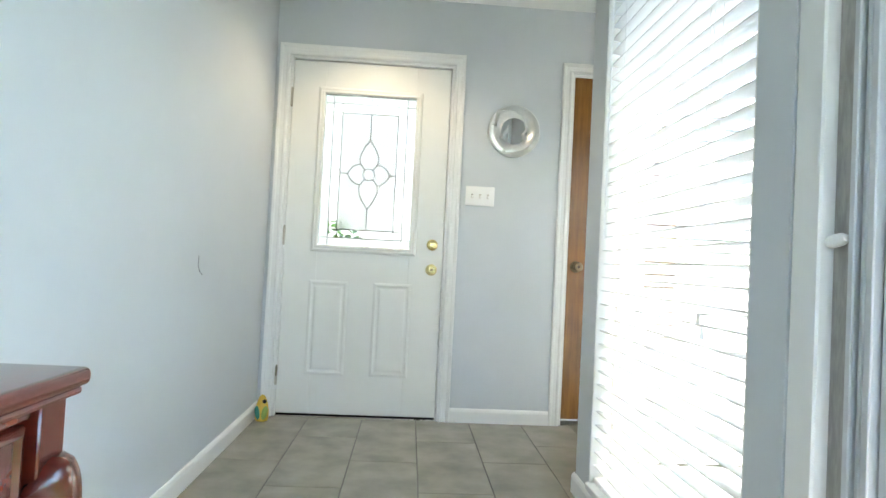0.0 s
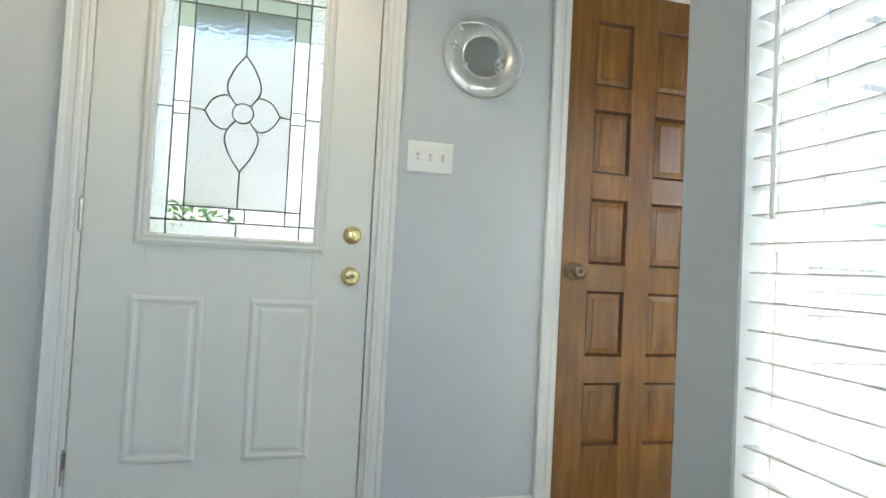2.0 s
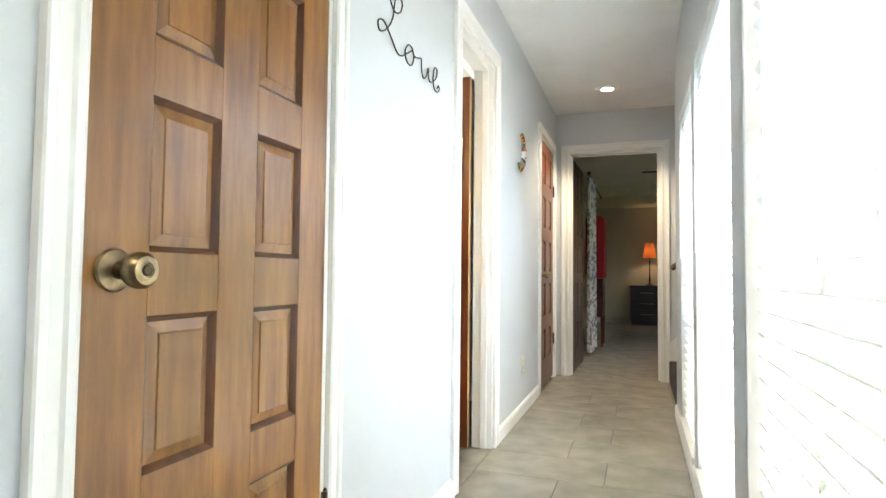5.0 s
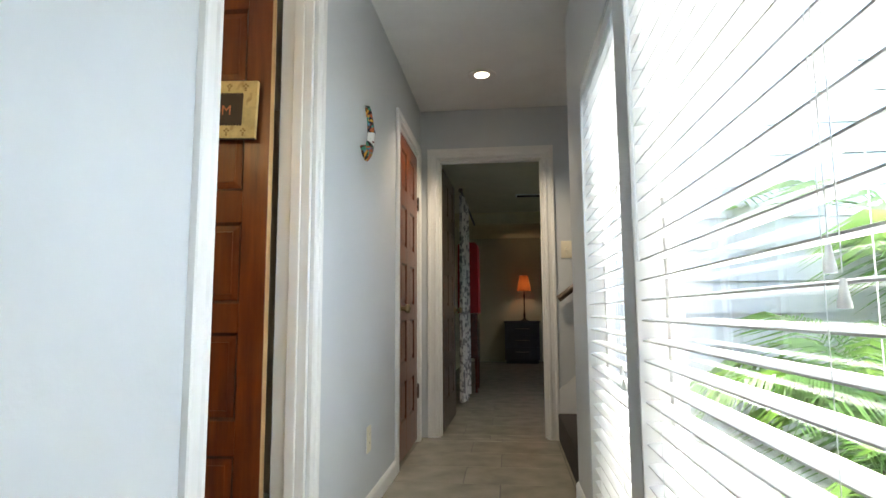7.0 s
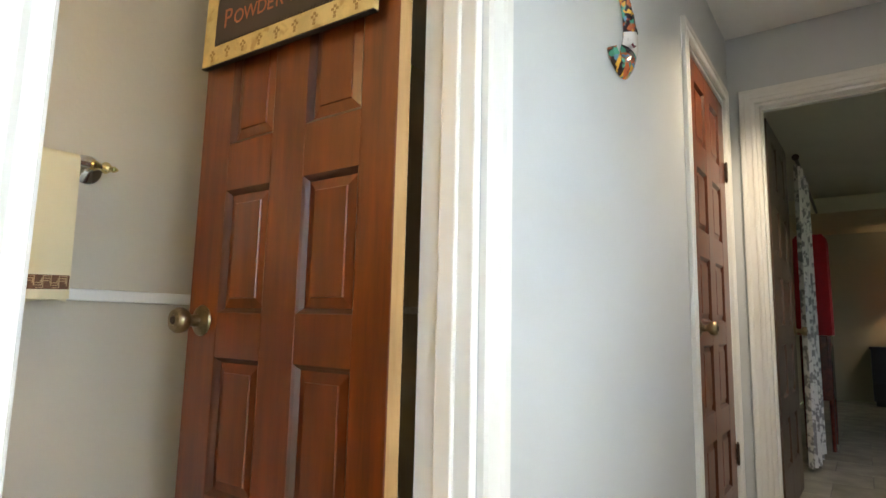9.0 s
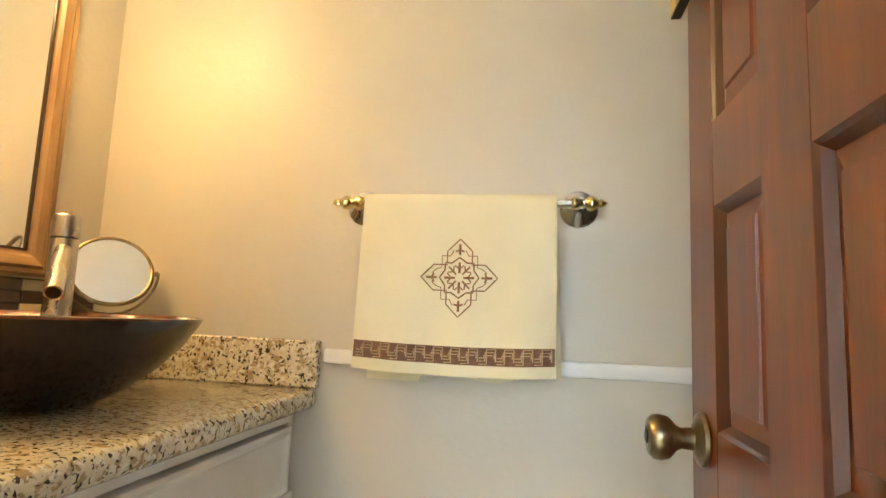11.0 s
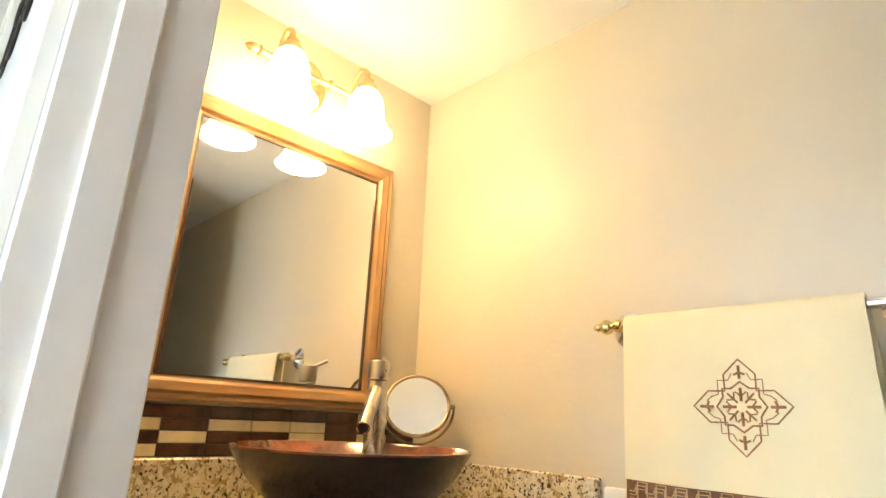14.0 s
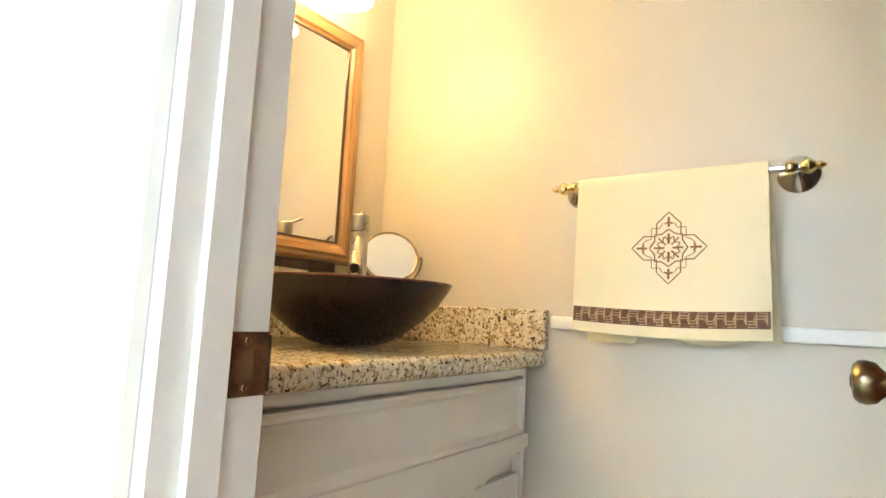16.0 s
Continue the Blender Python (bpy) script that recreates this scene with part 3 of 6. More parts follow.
def raised_panel(a, b, c, d, t, rise=0.03):
    """A raised and fielded panel, alike on both faces."""
    bm = bmesh.new()
    for s, y in ((1, 0.0), (-1, t)):
        r0 = [(a + 0.002, y + 0.0140 * s, c + 0.002), (b - 0.002, y + 0.0140 * s, c + 0.002), (b - 0.002, y + 0.0140 * s, d - 0.002), (a + 0.002, y + 0.0140 * s, d - 0.002)]
        g = rise
        r1 = [(a + g, y + 0.0075 * s, c + g), (b - g, y + 0.0075 * s, c + g), (b - g, y + 0.0075 * s, d - g), (a + g, y + 0.0075 * s, d - g)]
        g = rise + 0.0015
        r2 = [(a + g, y + 0.0045 * s, c + g), (b - g, y + 0.0045 * s, c + g), (b - g, y + 0.0045 * s, d - g), (a + g, y + 0.0045 * s, d - g)]
        rings = [[bm.verts.new(p) for p in r] for r in (r0, r1, r2)]
        for q, r in zip(rings, rings[1:]):
            for e in range(4):
                bm.faces.new((q[e], q[(e + 1) % 4], r[(e + 1) % 4], r[e]))
        bm.faces.new(rings[-1])
    return bm


def knob(parent, x, y, z, material, s=-1, label="", disc=None):
    """A door knob on a rose, standing out along y by sign s."""
    turn = Matrix.Translation((x, y, z)) @ pose(0, 0, 0, 90 if s < 0 else -90, 0, 0)
    k = part("door_knob", lathe([(0, 0.0), (0.031, 0.0), (0.033, 0.003), (0.031, 0.007), (0.022, 0.011), (0.014, 0.014), (0.0125, 0.028), (0.016, 0.034),
                                 (0.025, 0.042), (0.0275, 0.052), (0.0265, 0.060), (0.021, 0.066), (0.012, 0.0675), (0.011, 0.066), (0, 0.066)], turn, 36), material, parent, label, True)
    if disc:
        part("knob_disc", lathe([(0.0, 0.069), (0.007, 0.069), (0.0085, 0.0675), (0.0085, 0.0655)], turn, 20), disc, k, "", True)
    return k


def hinge(parent, x, z, material, y=-0.006, h=0.09, leaf=0.0):
    bm = bmesh.new()
    for k in range(5):
        add_lathe(bm, [(0, 0), (0.0072, 0), (0.0072, h / 5 - 0.001), (0, h / 5 - 0.001)], Matrix.Translation((x, y, z - h / 2 + k * h / 5)), 12)
    for tip in (Matrix.Translation((x, y, z + h / 2)), Matrix.Translation((x, y, z - h / 2)) @ pose(0, 0, 0, 180, 0, 0)):
        add_lathe(bm, [(0, 0), (0.005, 0.001), (0.0055, 0.004), (0.003, 0.007), (0, 0.008)], tip, 12)
    if leaf:
        for k in range(5):
            c = z - h / 2 + k * h / 5
            side = -1 if k % 2 else 1
            add_box(bm, min(x, x + side * leaf), max(x, x + side * leaf), -0.0045, -0.001, c + 0.001, c + h / 5 - 0.001)
        add_box(bm, x - leaf * 0.95, x + leaf * 0.95, -0.0035, -0.0012, z - h / 2, z + h / 2, 0.0006, 1)
    return part("hinge", bm, material, parent, "", True)


def panel_door(name, w, h, xs, zs, material, m, label, knob_x, knob_z, hinge_x=None, hinges=(), both=False, edge=None, moulding_wood=None):
    d = empty(name, label, "door", kind="structure")
    d.matrix_world = m
    bm = bmesh.new()
    t = 0.035
    sticking = bmesh.new()
    grid_frame(bm, sticking, w, h, xs, zs, t)
    part("door_frame", bm, material, d)
    part("panel_moulding", sticking, moulding_wood or material, d)
    for a, b in xs:
        for c, e in zs:
            part("panel", raised_panel(a, b, c, e, t), material, d)
    if edge:
        part("door_edge", box(w, w + 0.0008, 0.002, t - 0.002, 0.0, h), edge, d, "paler bare hinge edge")
    knob(d, knob_x, 0, knob_z, M_AGED, -1, "aged brass door knob", M_BRONZE)
    if both:
        knob(d, knob_x, t, knob_z, M_AGED, 1, "aged brass door knob", M_BRONZE)
    for z in hinges:
        hinge(d, hinge_x, z, M_BRONZE, leaf=0.014)
    return d


ROWS_5 = [(0.213, 0.455), (0.563, 0.832), (0.927, 1.185), (1.292, 1.550), (1.660, 1.912)]
door2 = panel_door("door_2", 0.668, 2.0, [(0.124, 0.283), (0.389, 0.547)], [(0.215, 0.458), (0.560, 0.812), (0.915, 1.171), (1.270, 1.521), (1.616, 1.872)], M_OAK, Matrix.Translation((1.381, 3.803, 0.038)),
                   "honey-brown wooden closet door with ten raised panels, closed", 0.060, 0.885, 0.674, (0.30, 1.66), moulding_wood=M_OAK_MOULDING)
free, hinge_end = Vector((3.674, 4.500, 0.012)), Vector((3.683, 3.918, 0.012))
along = (hinge_end - free).normalized()
turn = math.degrees(math.atan2(along.y, along.x))
door3 = panel_door("door_3", 0.582, 2.02, [(0.105, 0.252), (0.352, 0.498)], [(a - 0.010, b - 0.006) for a, b in ROWS_5], M_RED_OAK,
                   Matrix.Translation(free) @ pose(0, 0, 0, 0, 0, turn), "red-brown panelled powder room door standing open", 0.055, 0.90, 0.61, (), True, M_EDGE, M_RED_MOULDING)
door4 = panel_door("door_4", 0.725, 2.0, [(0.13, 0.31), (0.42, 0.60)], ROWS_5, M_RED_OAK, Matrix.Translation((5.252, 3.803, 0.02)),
                   "red-brown wooden hall closet door with raised panels, closed", 0.060, 0.90, 0.733, (0.33, 1.66), moulding_wood=M_RED_MOULDING)
door5 = panel_door("door_5", 0.74, 2.0, [(0.13, 0.31), (0.42, 0.60)], ROWS_5, M_DARK_OAK, Matrix.Translation((6.262, 3.645, 0.015)) @ pose(0, 0, 0, 0, 0, -1.5),
                   "dark wooden panelled door standing open into the far room", 0.680, 0.90)


def front_door():
    d = empty("door_1", "white front door with a leaded oval flower glass, closed", "door", kind="structure")
    d.location = (-0.243, 3.806, 0.018)
    w, h, t = 0.903, 2.012, 0.042
    gx0, gx1, gz0, gz1 = 0.186, 0.709, 0.956, 1.828
    bm = bmesh.new()
    add_box(bm, 0, gx0, 0, t, 0, h, 0.0015, 1)
    add_box(bm, gx1, w, 0, t, 0, h, 0.0015, 1)
    add_box(bm, gx0, gx1, 0.0004, t, gz1, h)
    holes = [(0.150, 0.372), (0.516, 0.733)]
    # lower field: a sheet with two stamped panels
    add_box(bm, gx0, gx1, 0.0004, t, 0, gz0)
    part("door_leaf", bm, M_DOOR, d)
    for a, b in holes:
        bm = bmesh.new()
        c, e = 0.22, 0.756
        rings = []
        for g, y in ((0, -0.0008), (0.006, -0.004), (0.014, -0.0055), (0.022, -0.002), (0.030, -0.0015), (0.040, -0.0055), (0.048, -0.006)):
            rings.append([bm.verts.new(p) for p in ((a + g, y, c + g), (b - g, y, c + g), (b - g, y, e - g), (a + g, y, e - g))])
        for q, r in zip(rings, rings[1:]):
            for k in range(4):
                bm.faces.new((q[k], q[(k + 1) % 4], r[(k + 1) % 4], r[k]))
        bm.faces.new(rings[-1])
        part("stamped_panel", bm, M_DOOR, d)
    # moulded frame round the glass
    prof = [(0.0, 0.004), (0.0, -0.010), (0.008, -0.015), (0.016, -0.012), (0.024, -0.014), (0.034, -0.008), (0.038, 0.0), (0.038, 0.004)]
    bm = bmesh.new()
    rings = [[bm.verts.new(p) for p in ((gx0 - a, y, gz0 - a), (gx1 + a, y, gz0 - a), (gx1 + a, y, gz1 + a), (gx0 - a, y, gz1 + a))] for a, y in prof]
    for q, r in zip(rings, rings[1:]):
        for k in range(4):
            bm.faces.new((q[k], q[(k + 1) % 4], r[(k + 1) % 4], r[k]))
    part("glass_frame", bm, M_DOOR, d)
    # leaded glass: border strips of bevelled and rippled panes, a clear field, a flower
    y0, y1 = 0.018, 0.024
    cols = [gx0 + v for v in (0, 0.050, 0.100, 0.424, 0.473)] + [gx1]
    rows = [gz0 + v for v in (0, 0.048, 0.096, 0.772, 0.823)] + [gz1]

    def pane(name, a, b, c, e, material):
        p = part(name, box(a, b, y0, y1, c, e), material, d)
        p.visible_shadow = False
    for i in range(5):
        for j in range(5):
            if i == 2 and j == 2:
                pane("clear_pane", cols[2], cols[3], rows[2], rows[3], M_FIELD)
            else:
                pane("border_pane", cols[i], cols[i + 1], rows[j], rows[j + 1], (M_RIPPLE if i in (0, 4) or j in (0, 4) else M_BEVEL))
    cx, cz = (gx0 + gx1) / 2 + 0.006, 1.376

    def came(points, r=0.0027):
        part("lead_came", tube(points, r, 6), M_LEAD, d)
    ya = 0.0165
    for x in (cols[1], cols[4]):
        came([(x, ya, gz0), (x, ya, gz1)])
    for z in (rows[1], rows[4]):
        came([(gx0, ya, z), (gx1, ya, z)])
    for x in (cols[2], cols[3]):
        came([(x, ya, rows[1]), (x, ya, rows[4])])
    for z in (rows[2], rows[3]):
        came([(cols[1], ya, z), (cols[4], ya, z)])
    for sx in (-1, 1):
        inner, outer, rim = (cols[2], cols[1], gx0) if sx < 0 else (cols[3], cols[4], gx1)
        tip = (cx + sx * 0.121, ya, cz)
        came([tip, (inner, ya, cz - 0.003 * sx)])
        came([(outer, ya, cz - 0.021), (inner, ya, cz - 0.021)])
        came([(outer, ya, cz + 0.021), (inner, ya, cz + 0.021)])
        came([(rim, ya, cz), (outer, ya, cz)])
        came(smooth_line([(cx + sx * 0.046, ya, cz + 0.056), (cx + sx * 0.066, ya, cz + 0.056), (cx + sx * 0.096, ya, cz + 0.040), tip], 6))
        came(smooth_line([(cx + sx * 0.046, ya, cz - 0.056), (cx + sx * 0.066, ya, cz - 0.058), (cx + sx * 0.096, ya, cz - 0.040), tip], 6))
    for sz in (1, -1):
        for sx in (-1, 1):
            came(smooth_line([(cx + sx * 0.022, ya, cz + sz * 0.026), (cx + sx * 0.048, ya, cz + sz * 0.062), (cx + sx * 0.053, ya, cz + sz * 0.100), (cx + sx * 0.032, ya, cz + sz * 0.152), (cx, ya, cz + sz * 0.198)], 6))
        came([(cx, ya, cz + sz * 0.198), (cx, ya, rows[3] if sz > 0 else rows[2])])
    came([(cx + 0.034 * math.cos(k * math.pi / 12), ya, cz + 0.034 * math.sin(k * math.pi / 12)) for k in range(25)])
    for z in (rows[1], rows[3]):
        for sx in (-1, 1):
            came([(cx + sx * 0.025, ya, z), (cx + sx * 0.025, ya, z + 0.049)])
    for z in (gz0, rows[4]):
        came([(cx, ya, z), (cx, ya, z + 0.048)])
    # hardware
    knob(d, 0.841, 0, 0.845, M_BRASS, -1, "polished brass knob", M_AGED)
    tb = Matrix.Translation((0.840, 0, 0.988)) @ pose(0, 0, 0, 90, 0, 0)
    bolt = part("deadbolt", lathe([(0, 0), (0.031, 0), (0.032, 0.006), (0.027, 0.011), (0.021, 0.015), (0.013, 0.017), (0, 0.017)], tb, 36), M_BRASS, d, "polished brass deadbolt", True)
    part("thumb_turn", box(0.8365, 0.8435, -0.030, -0.0165, 0.975, 1.000, 0.002, 1), M_BRASS, bolt)
    for z in (0.212, 1.002, 1.795):
        hinge(d, -0.004, z, M_NICKEL, -0.004, 0.10)
    part("door_sweep", box(0.004, w - 0.004, 0.001, 0.040, -0.013, -0.0015), M_GAP, d)
    fixed("threshold", box(D1[0] + 0.017, D1[1] - 0.017, YN + 0.004, YN + 0.118, -0.002, 0.0045), M_NICKEL, "metal threshold under the front door", "threshold")
    return d


M_FIELD = glass("frosted_pane", (0.29, 0.305, 0.30), 0.14, 0.25, 35)
front_door()

# ---- foyer and hall things ----
def lettering(name, words, size, material, parent, m, depth=0.0006):
    """Raised lettering in the built-in font, as a mesh; words: (text, size factor, x)."""
    for text, factor, x in words:
        curve = bpy.data.curves.new(name, "FONT")
        curve.body, curve.size, curve.extrude = text, size * factor, depth
        temp = new(name, curve)
        me = bpy.data.meshes.new_from_object(temp.evaluated_get(bpy.context.evaluated_depsgraph_get()))
        bpy.data.objects.remove(temp)
        me.materials.append(material)
        ob = new(name, me)
        ob.parent = parent
        ob.matrix_local = m @ Matrix.Translation((x, 0, 0))


def switch_plate(x0, x1, z0, z1, m, label, count, material):
    s = empty("light_switch", label, "light switch")
    s.matrix_world = m
    part("plate", box(x0, x1, -0.006, 0, z0, z1, 0.003), material, s, "", True)
    for k in range(count):
        x = x0 + (x1 - x0) * (k + 0.5) / count * 0.82 + (x1 - x0) * 0.09
        z = (z0 + z1) / 2
        slot = part("toggle_slot", box(x - 0.005, x + 0.005, -0.0066, -0.0055, z - 0.012, z + 0.012), M_NICKEL, s)
        bm = box(-0.0035, 0.0035, -0.014, 0, -0.005, 0.005, 0.0015, 1)
        bm.transform(Matrix.Translation((x, -0.005, z)) @ pose(0, 0, 0, 28, 0, 0))
        part("toggle", bm, material, s)
        for dz in (-0.03, 0.03):
            part("screw", lathe([(0, 0.0015), (0.0028, 0.001), (0.003, 0)], Matrix.Translation((x, -0.006, z + dz)) @ pose(0, 0, 0, 90, 0, 0), 10), M_PLASTIC, s)
    return s


switch_plate(0.775, 0.943, 1.248, 1.360, ON_NORTH, "white triple light switch plate beside the front door", 3, M_PLASTIC)
switch_plate(-2.768, -2.642, 1.283, 1.41, ON_END, "almond double light switch plate above the handrail", 2, M_ALMOND)


def outlet():
    o = empty("wall_outlet", "almond double wall outlet near the baseboard", "wall outlet")
    o.location = (4.57, YN, 0.325)
    part("plate", box(-0.036, 0.036, -0.006, 0, -0.058, 0.058, 0.003), M_ALMOND, o, "", True)
    for z in (-0.02, 0.02):
        face = part("socket", lathe([(0, 0.0016), (0.015, 0.0016), (0.0165, 0)], Matrix.Translation((0, -0.006, z)) @ pose(0, 0, 0, 90, 0, 0), 20), M_ALMOND, o)
        for x in (-0.006, 0.006):
            part("slot", box(x - 0.001, x + 0.001, -0.0082, -0.0074, z - 0.001, z + 0.007), M_GAP, face)


outlet()


def star(r, depth, m):
    pts = [((r if k % 2 == 0 else r * 0.42) * math.cos(math.pi / 2 + k * math.pi / 5), (r if k % 2 == 0 else r * 0.42) * math.sin(math.pi / 2 + k * math.pi / 5)) for k in range(10)]
    bm = bmesh.new()
    ring = [bm.verts.new(m @ Vector((x, y, 0))) for x, y in pts]
    tip = bm.verts.new(m @ Vector((0, 0, depth)))
    for k in range(10):
        bm.faces.new((ring[k], ring[(k + 1) % 10], tip))
    return bm


def moon_mirror():
    c = Matrix.Translation((1.040, YN - 0.002, 1.694)) @ NORTH_OUT
    g = empty("wall_mirror", "round silver wall mirror with a moon and stars in relief", "wall mirror")
    # dished ring with a fat crescent that grows towards one side
    bm, n, rings = bmesh.new(), 72, []
    prof = [(0.076, 0.004), (0.079, 0.012), (0.083, 0.009), (0.100, 0.013), (0.122, 0.016), (0.140, 0.013), (0.147, 0.010), (0.150, 0.013), (0.153, 0.010), (0.153, 0.0), (0.076, 0.0)]
    for k in range(n):
        a = 2 * math.pi * k / n
        lift = max(0, math.cos(a + 0.5)) ** 1.5
        rings.append([bm.verts.new(c @ Vector((r * math.cos(a), r * math.sin(a), h + (0.032 * lift * math.sin(math.pi * min(1, max(0, (r - 0.08) / 0.068))) if h else 0)))) for r, h in prof])
    for k in range(n):
        q, r = rings[k], rings[(k + 1) % n]
        for i in range(len(prof)):
            j = (i + 1) % len(prof)
            bm.faces.new((q[i], q[j], r[j], r[i]))
    part("frame_ring", bm, M_SILVER, g, "", True)
    part("mirror_glass", lathe([(0, 0.005), (0.0765, 0.005), (0.0765, 0.001)], c, 48), M_MIRROR, g)
    for x, y, r in ((-0.115, 0.030, 0.028), (-0.078, -0.045, 0.022)):
        part("star", star(r, 0.014, c @ Matrix.Translation((x, y, 0.011)) @ pose(0, 0, 0, 0, 0, 20)), M_SILVER, g)

    def ridge(points, r=0.0052):
        part("crescent_ridge", tube([c @ p for p in smooth_line([(x, y, 0.018) for x, y in points], 7)], r, 8), M_SILVER, g, "", True)
    ridge([(-0.088, 0.088), (-0.098, 0.094), (-0.100, 0.104), (-0.090, 0.110), (-0.055, 0.118), (-0.010, 0.118), (0.030, 0.098), (0.055, 0.068), (0.064, 0.040)])
    ridge([(-0.045, -0.118), (-0.054, -0.112), (-0.060, -0.122), (-0.050, -0.134), (-0.028, -0.134), (0.000, -0.126), (0.026, -0.104), (0.052, -0.090), (0.062, -0.070)])
    bm = tube([c @ p for p in smooth_line([(0.062, 0.040, 0.016), (0.070, 0.012, 0.020), (0.056, -0.010, 0.024), (0.052, -0.018, 0.024), (0.066, -0.026, 0.020), (0.056, -0.036, 0.021), (0.066, -0.048, 0.020), (0.062, -0.070, 0.016)], 6)], 0.0065, 8)
    part("crescent_profile", bm, M_SILVER, g, "", True)


moon_mirror()


def love_point(u, v):
    """u along the word, v up, in metres from the word's lower start."""
    return (2.845 + (u - 0.49) * 1.14, YN - 0.009, 1.620 + v)


def love():
    g = empty("wire_word", "black bent-wire word Love hung on the wall", "wall decoration")
    letter_l = [(0.095, 0.195), (0.075, 0.205), (0.070, 0.175), (0.110, 0.135), (0.150, 0.150), (0.165, 0.185), (0.140, 0.200), (0.115, 0.170), (0.100, 0.105), (0.060, 0.052),
                (0.020, 0.030), (0.010, 0.055), (0.045, 0.070), (0.090, 0.042), (0.135, 0.010), (0.170, 0.015)]
    letter_o = [(0.170, 0.015), (0.215, 0.045), (0.245, 0.070), (0.215, 0.072), (0.190, 0.040), (0.205, 0.010), (0.240, 0.012), (0.258, 0.048), (0.245, 0.070), (0.262, 0.052), (0.300, 0.062)]
    letter_v = [(0.300, 0.062), (0.318, 0.066), (0.322, 0.030), (0.338, 0.006), (0.362, 0.020), (0.378, 0.056), (0.385, 0.045)]
    letter_e = [(0.378, 0.056), (0.388, 0.018), (0.420, 0.020), (0.458, 0.055), (0.462, 0.085), (0.438, 0.080), (0.425, 0.035), (0.440, 0.002), (0.470, 0.000), (0.488, 0.016), (0.478, 0.028), (0.468, 0.014)]
    for pts in (letter_l, letter_o, letter_v, letter_e):
        part("wire", tube(smooth_line([love_point(u, v) for u, v in pts], 7), 0.0027, 6), M_BLACK, g, "", True)


love()


def crescent_plaque():
    """A crescent bulging to the east, open to the west, with a white oval face in its middle."""
    g = Matrix.Translation((4.452, YN, 1.722)) @ NORTH_OUT
    th = empty("moon_plaque", "painted ceramic crescent moon plaque with flowers", "wall decoration")
    n = 30

    def across(u):
        """Outer and inner edge of the crescent at u from its lower to its upper horn."""
        a = math.radians(-138 + 236 * u)
        o = Vector((0.128 * math.cos(a), 0.128 * math.sin(a), 0))
        thick = 0.010 + 0.088 * math.sin(math.pi * u) ** 0.8
        c = Vector((-math.cos(a), -0.8 * math.sin(a), 0)).normalized()
        return o, o + c * thick
    bm, rows = bmesh.new(), []
    for k in range(n + 1):
        o, i = across(k / n)
        rows.append([bm.verts.new(g @ (o.lerp(i, t) + Vector((0, 0, 0.003 + 0.024 * math.sin(math.pi * t) ** 0.7)))) for t in (0, 0.12, 0.3, 0.5, 0.7, 0.88, 1)])
    for q, r in zip(rows, rows[1:]):
        for i in range(6):
            bm.faces.new((q[i], q[i + 1], r[i + 1], r[i]))
    part("crescent", bm, mat("floral_glaze", (0.045, 0.03, 0.035), 0.12, vary=0.3, scale=30,
         spots=[(26, (0.50, 0.13, 0.05), 0.47, 0.53), (30, (0.07, 0.30, 0.22), 0.52, 0.57), (34, (0.68, 0.36, 0.06), 0.61, 0.64), (31, (0.12, 0.26, 0.40), 0.59, 0.63)]), th, "", True)
    bm, rows = bmesh.new(), []
    for k in range(11):
        o, i = across(0.44 + 0.22 * k / 10)
        edge = 0.30 + 0.16 * abs(k / 5 - 1) ** 2
        rows.append([bm.verts.new(g @ (o.lerp(i, edge + (1.0 - edge) * t) + Vector((0, 0, 0.0045 + 0.024 * max(0, math.sin(math.pi * (edge + (1 - edge) * t))) ** 0.7)))) for t in (0, 0.25, 0.5, 0.75, 1)])
    for q, r in zip(rows, rows[1:]):
        for i in range(4):
            bm.faces.new((q[i], q[i + 1], r[i + 1], r[i]))
    part("white_glazed_face", bm, mat("white_glaze", (0.80, 0.80, 0.78), 0.12), th, "white glazed moon face", True)
    part("rust_stroke", tube([g @ Vector(p) for p in ((0.030, -0.028, 0.030), (0.040, -0.033, 0.031), (0.052, -0.026, 0.031))], 0.003, 6), mat("mauve_glaze", (0.22, 0.05, 0.07), 0.2), th)
    part("dark_stroke", tube([g @ Vector(p) for p in ((0.052, 0.030, 0.031), (0.066, 0.030, 0.0315), (0.078, 0.022, 0.030))], 0.002, 6), M_BLACK, th)


crescent_plaque()


def downlight(x, y):
    d = empty("recessed_downlight", "lit recessed ceiling downlight with white trim", "ceiling light", "recessed downlights")
    d.location = (x, y, TOP)
    part("trim_ring", lathe([(0.046, 0.0), (0.050, -0.004), (0.085, -0.006), (0.092, -0.003), (0.093, 0.0)], None, 40), M_TRIM, d, "", True)
    part("lens", lathe([(0, -0.002), (0.047, -0.002), (0.0475, 0.0)], None, 32), M_LENS, d, "glowing lens")


downlight(5.5, 3.3)
downlight(0.25, 3.3)


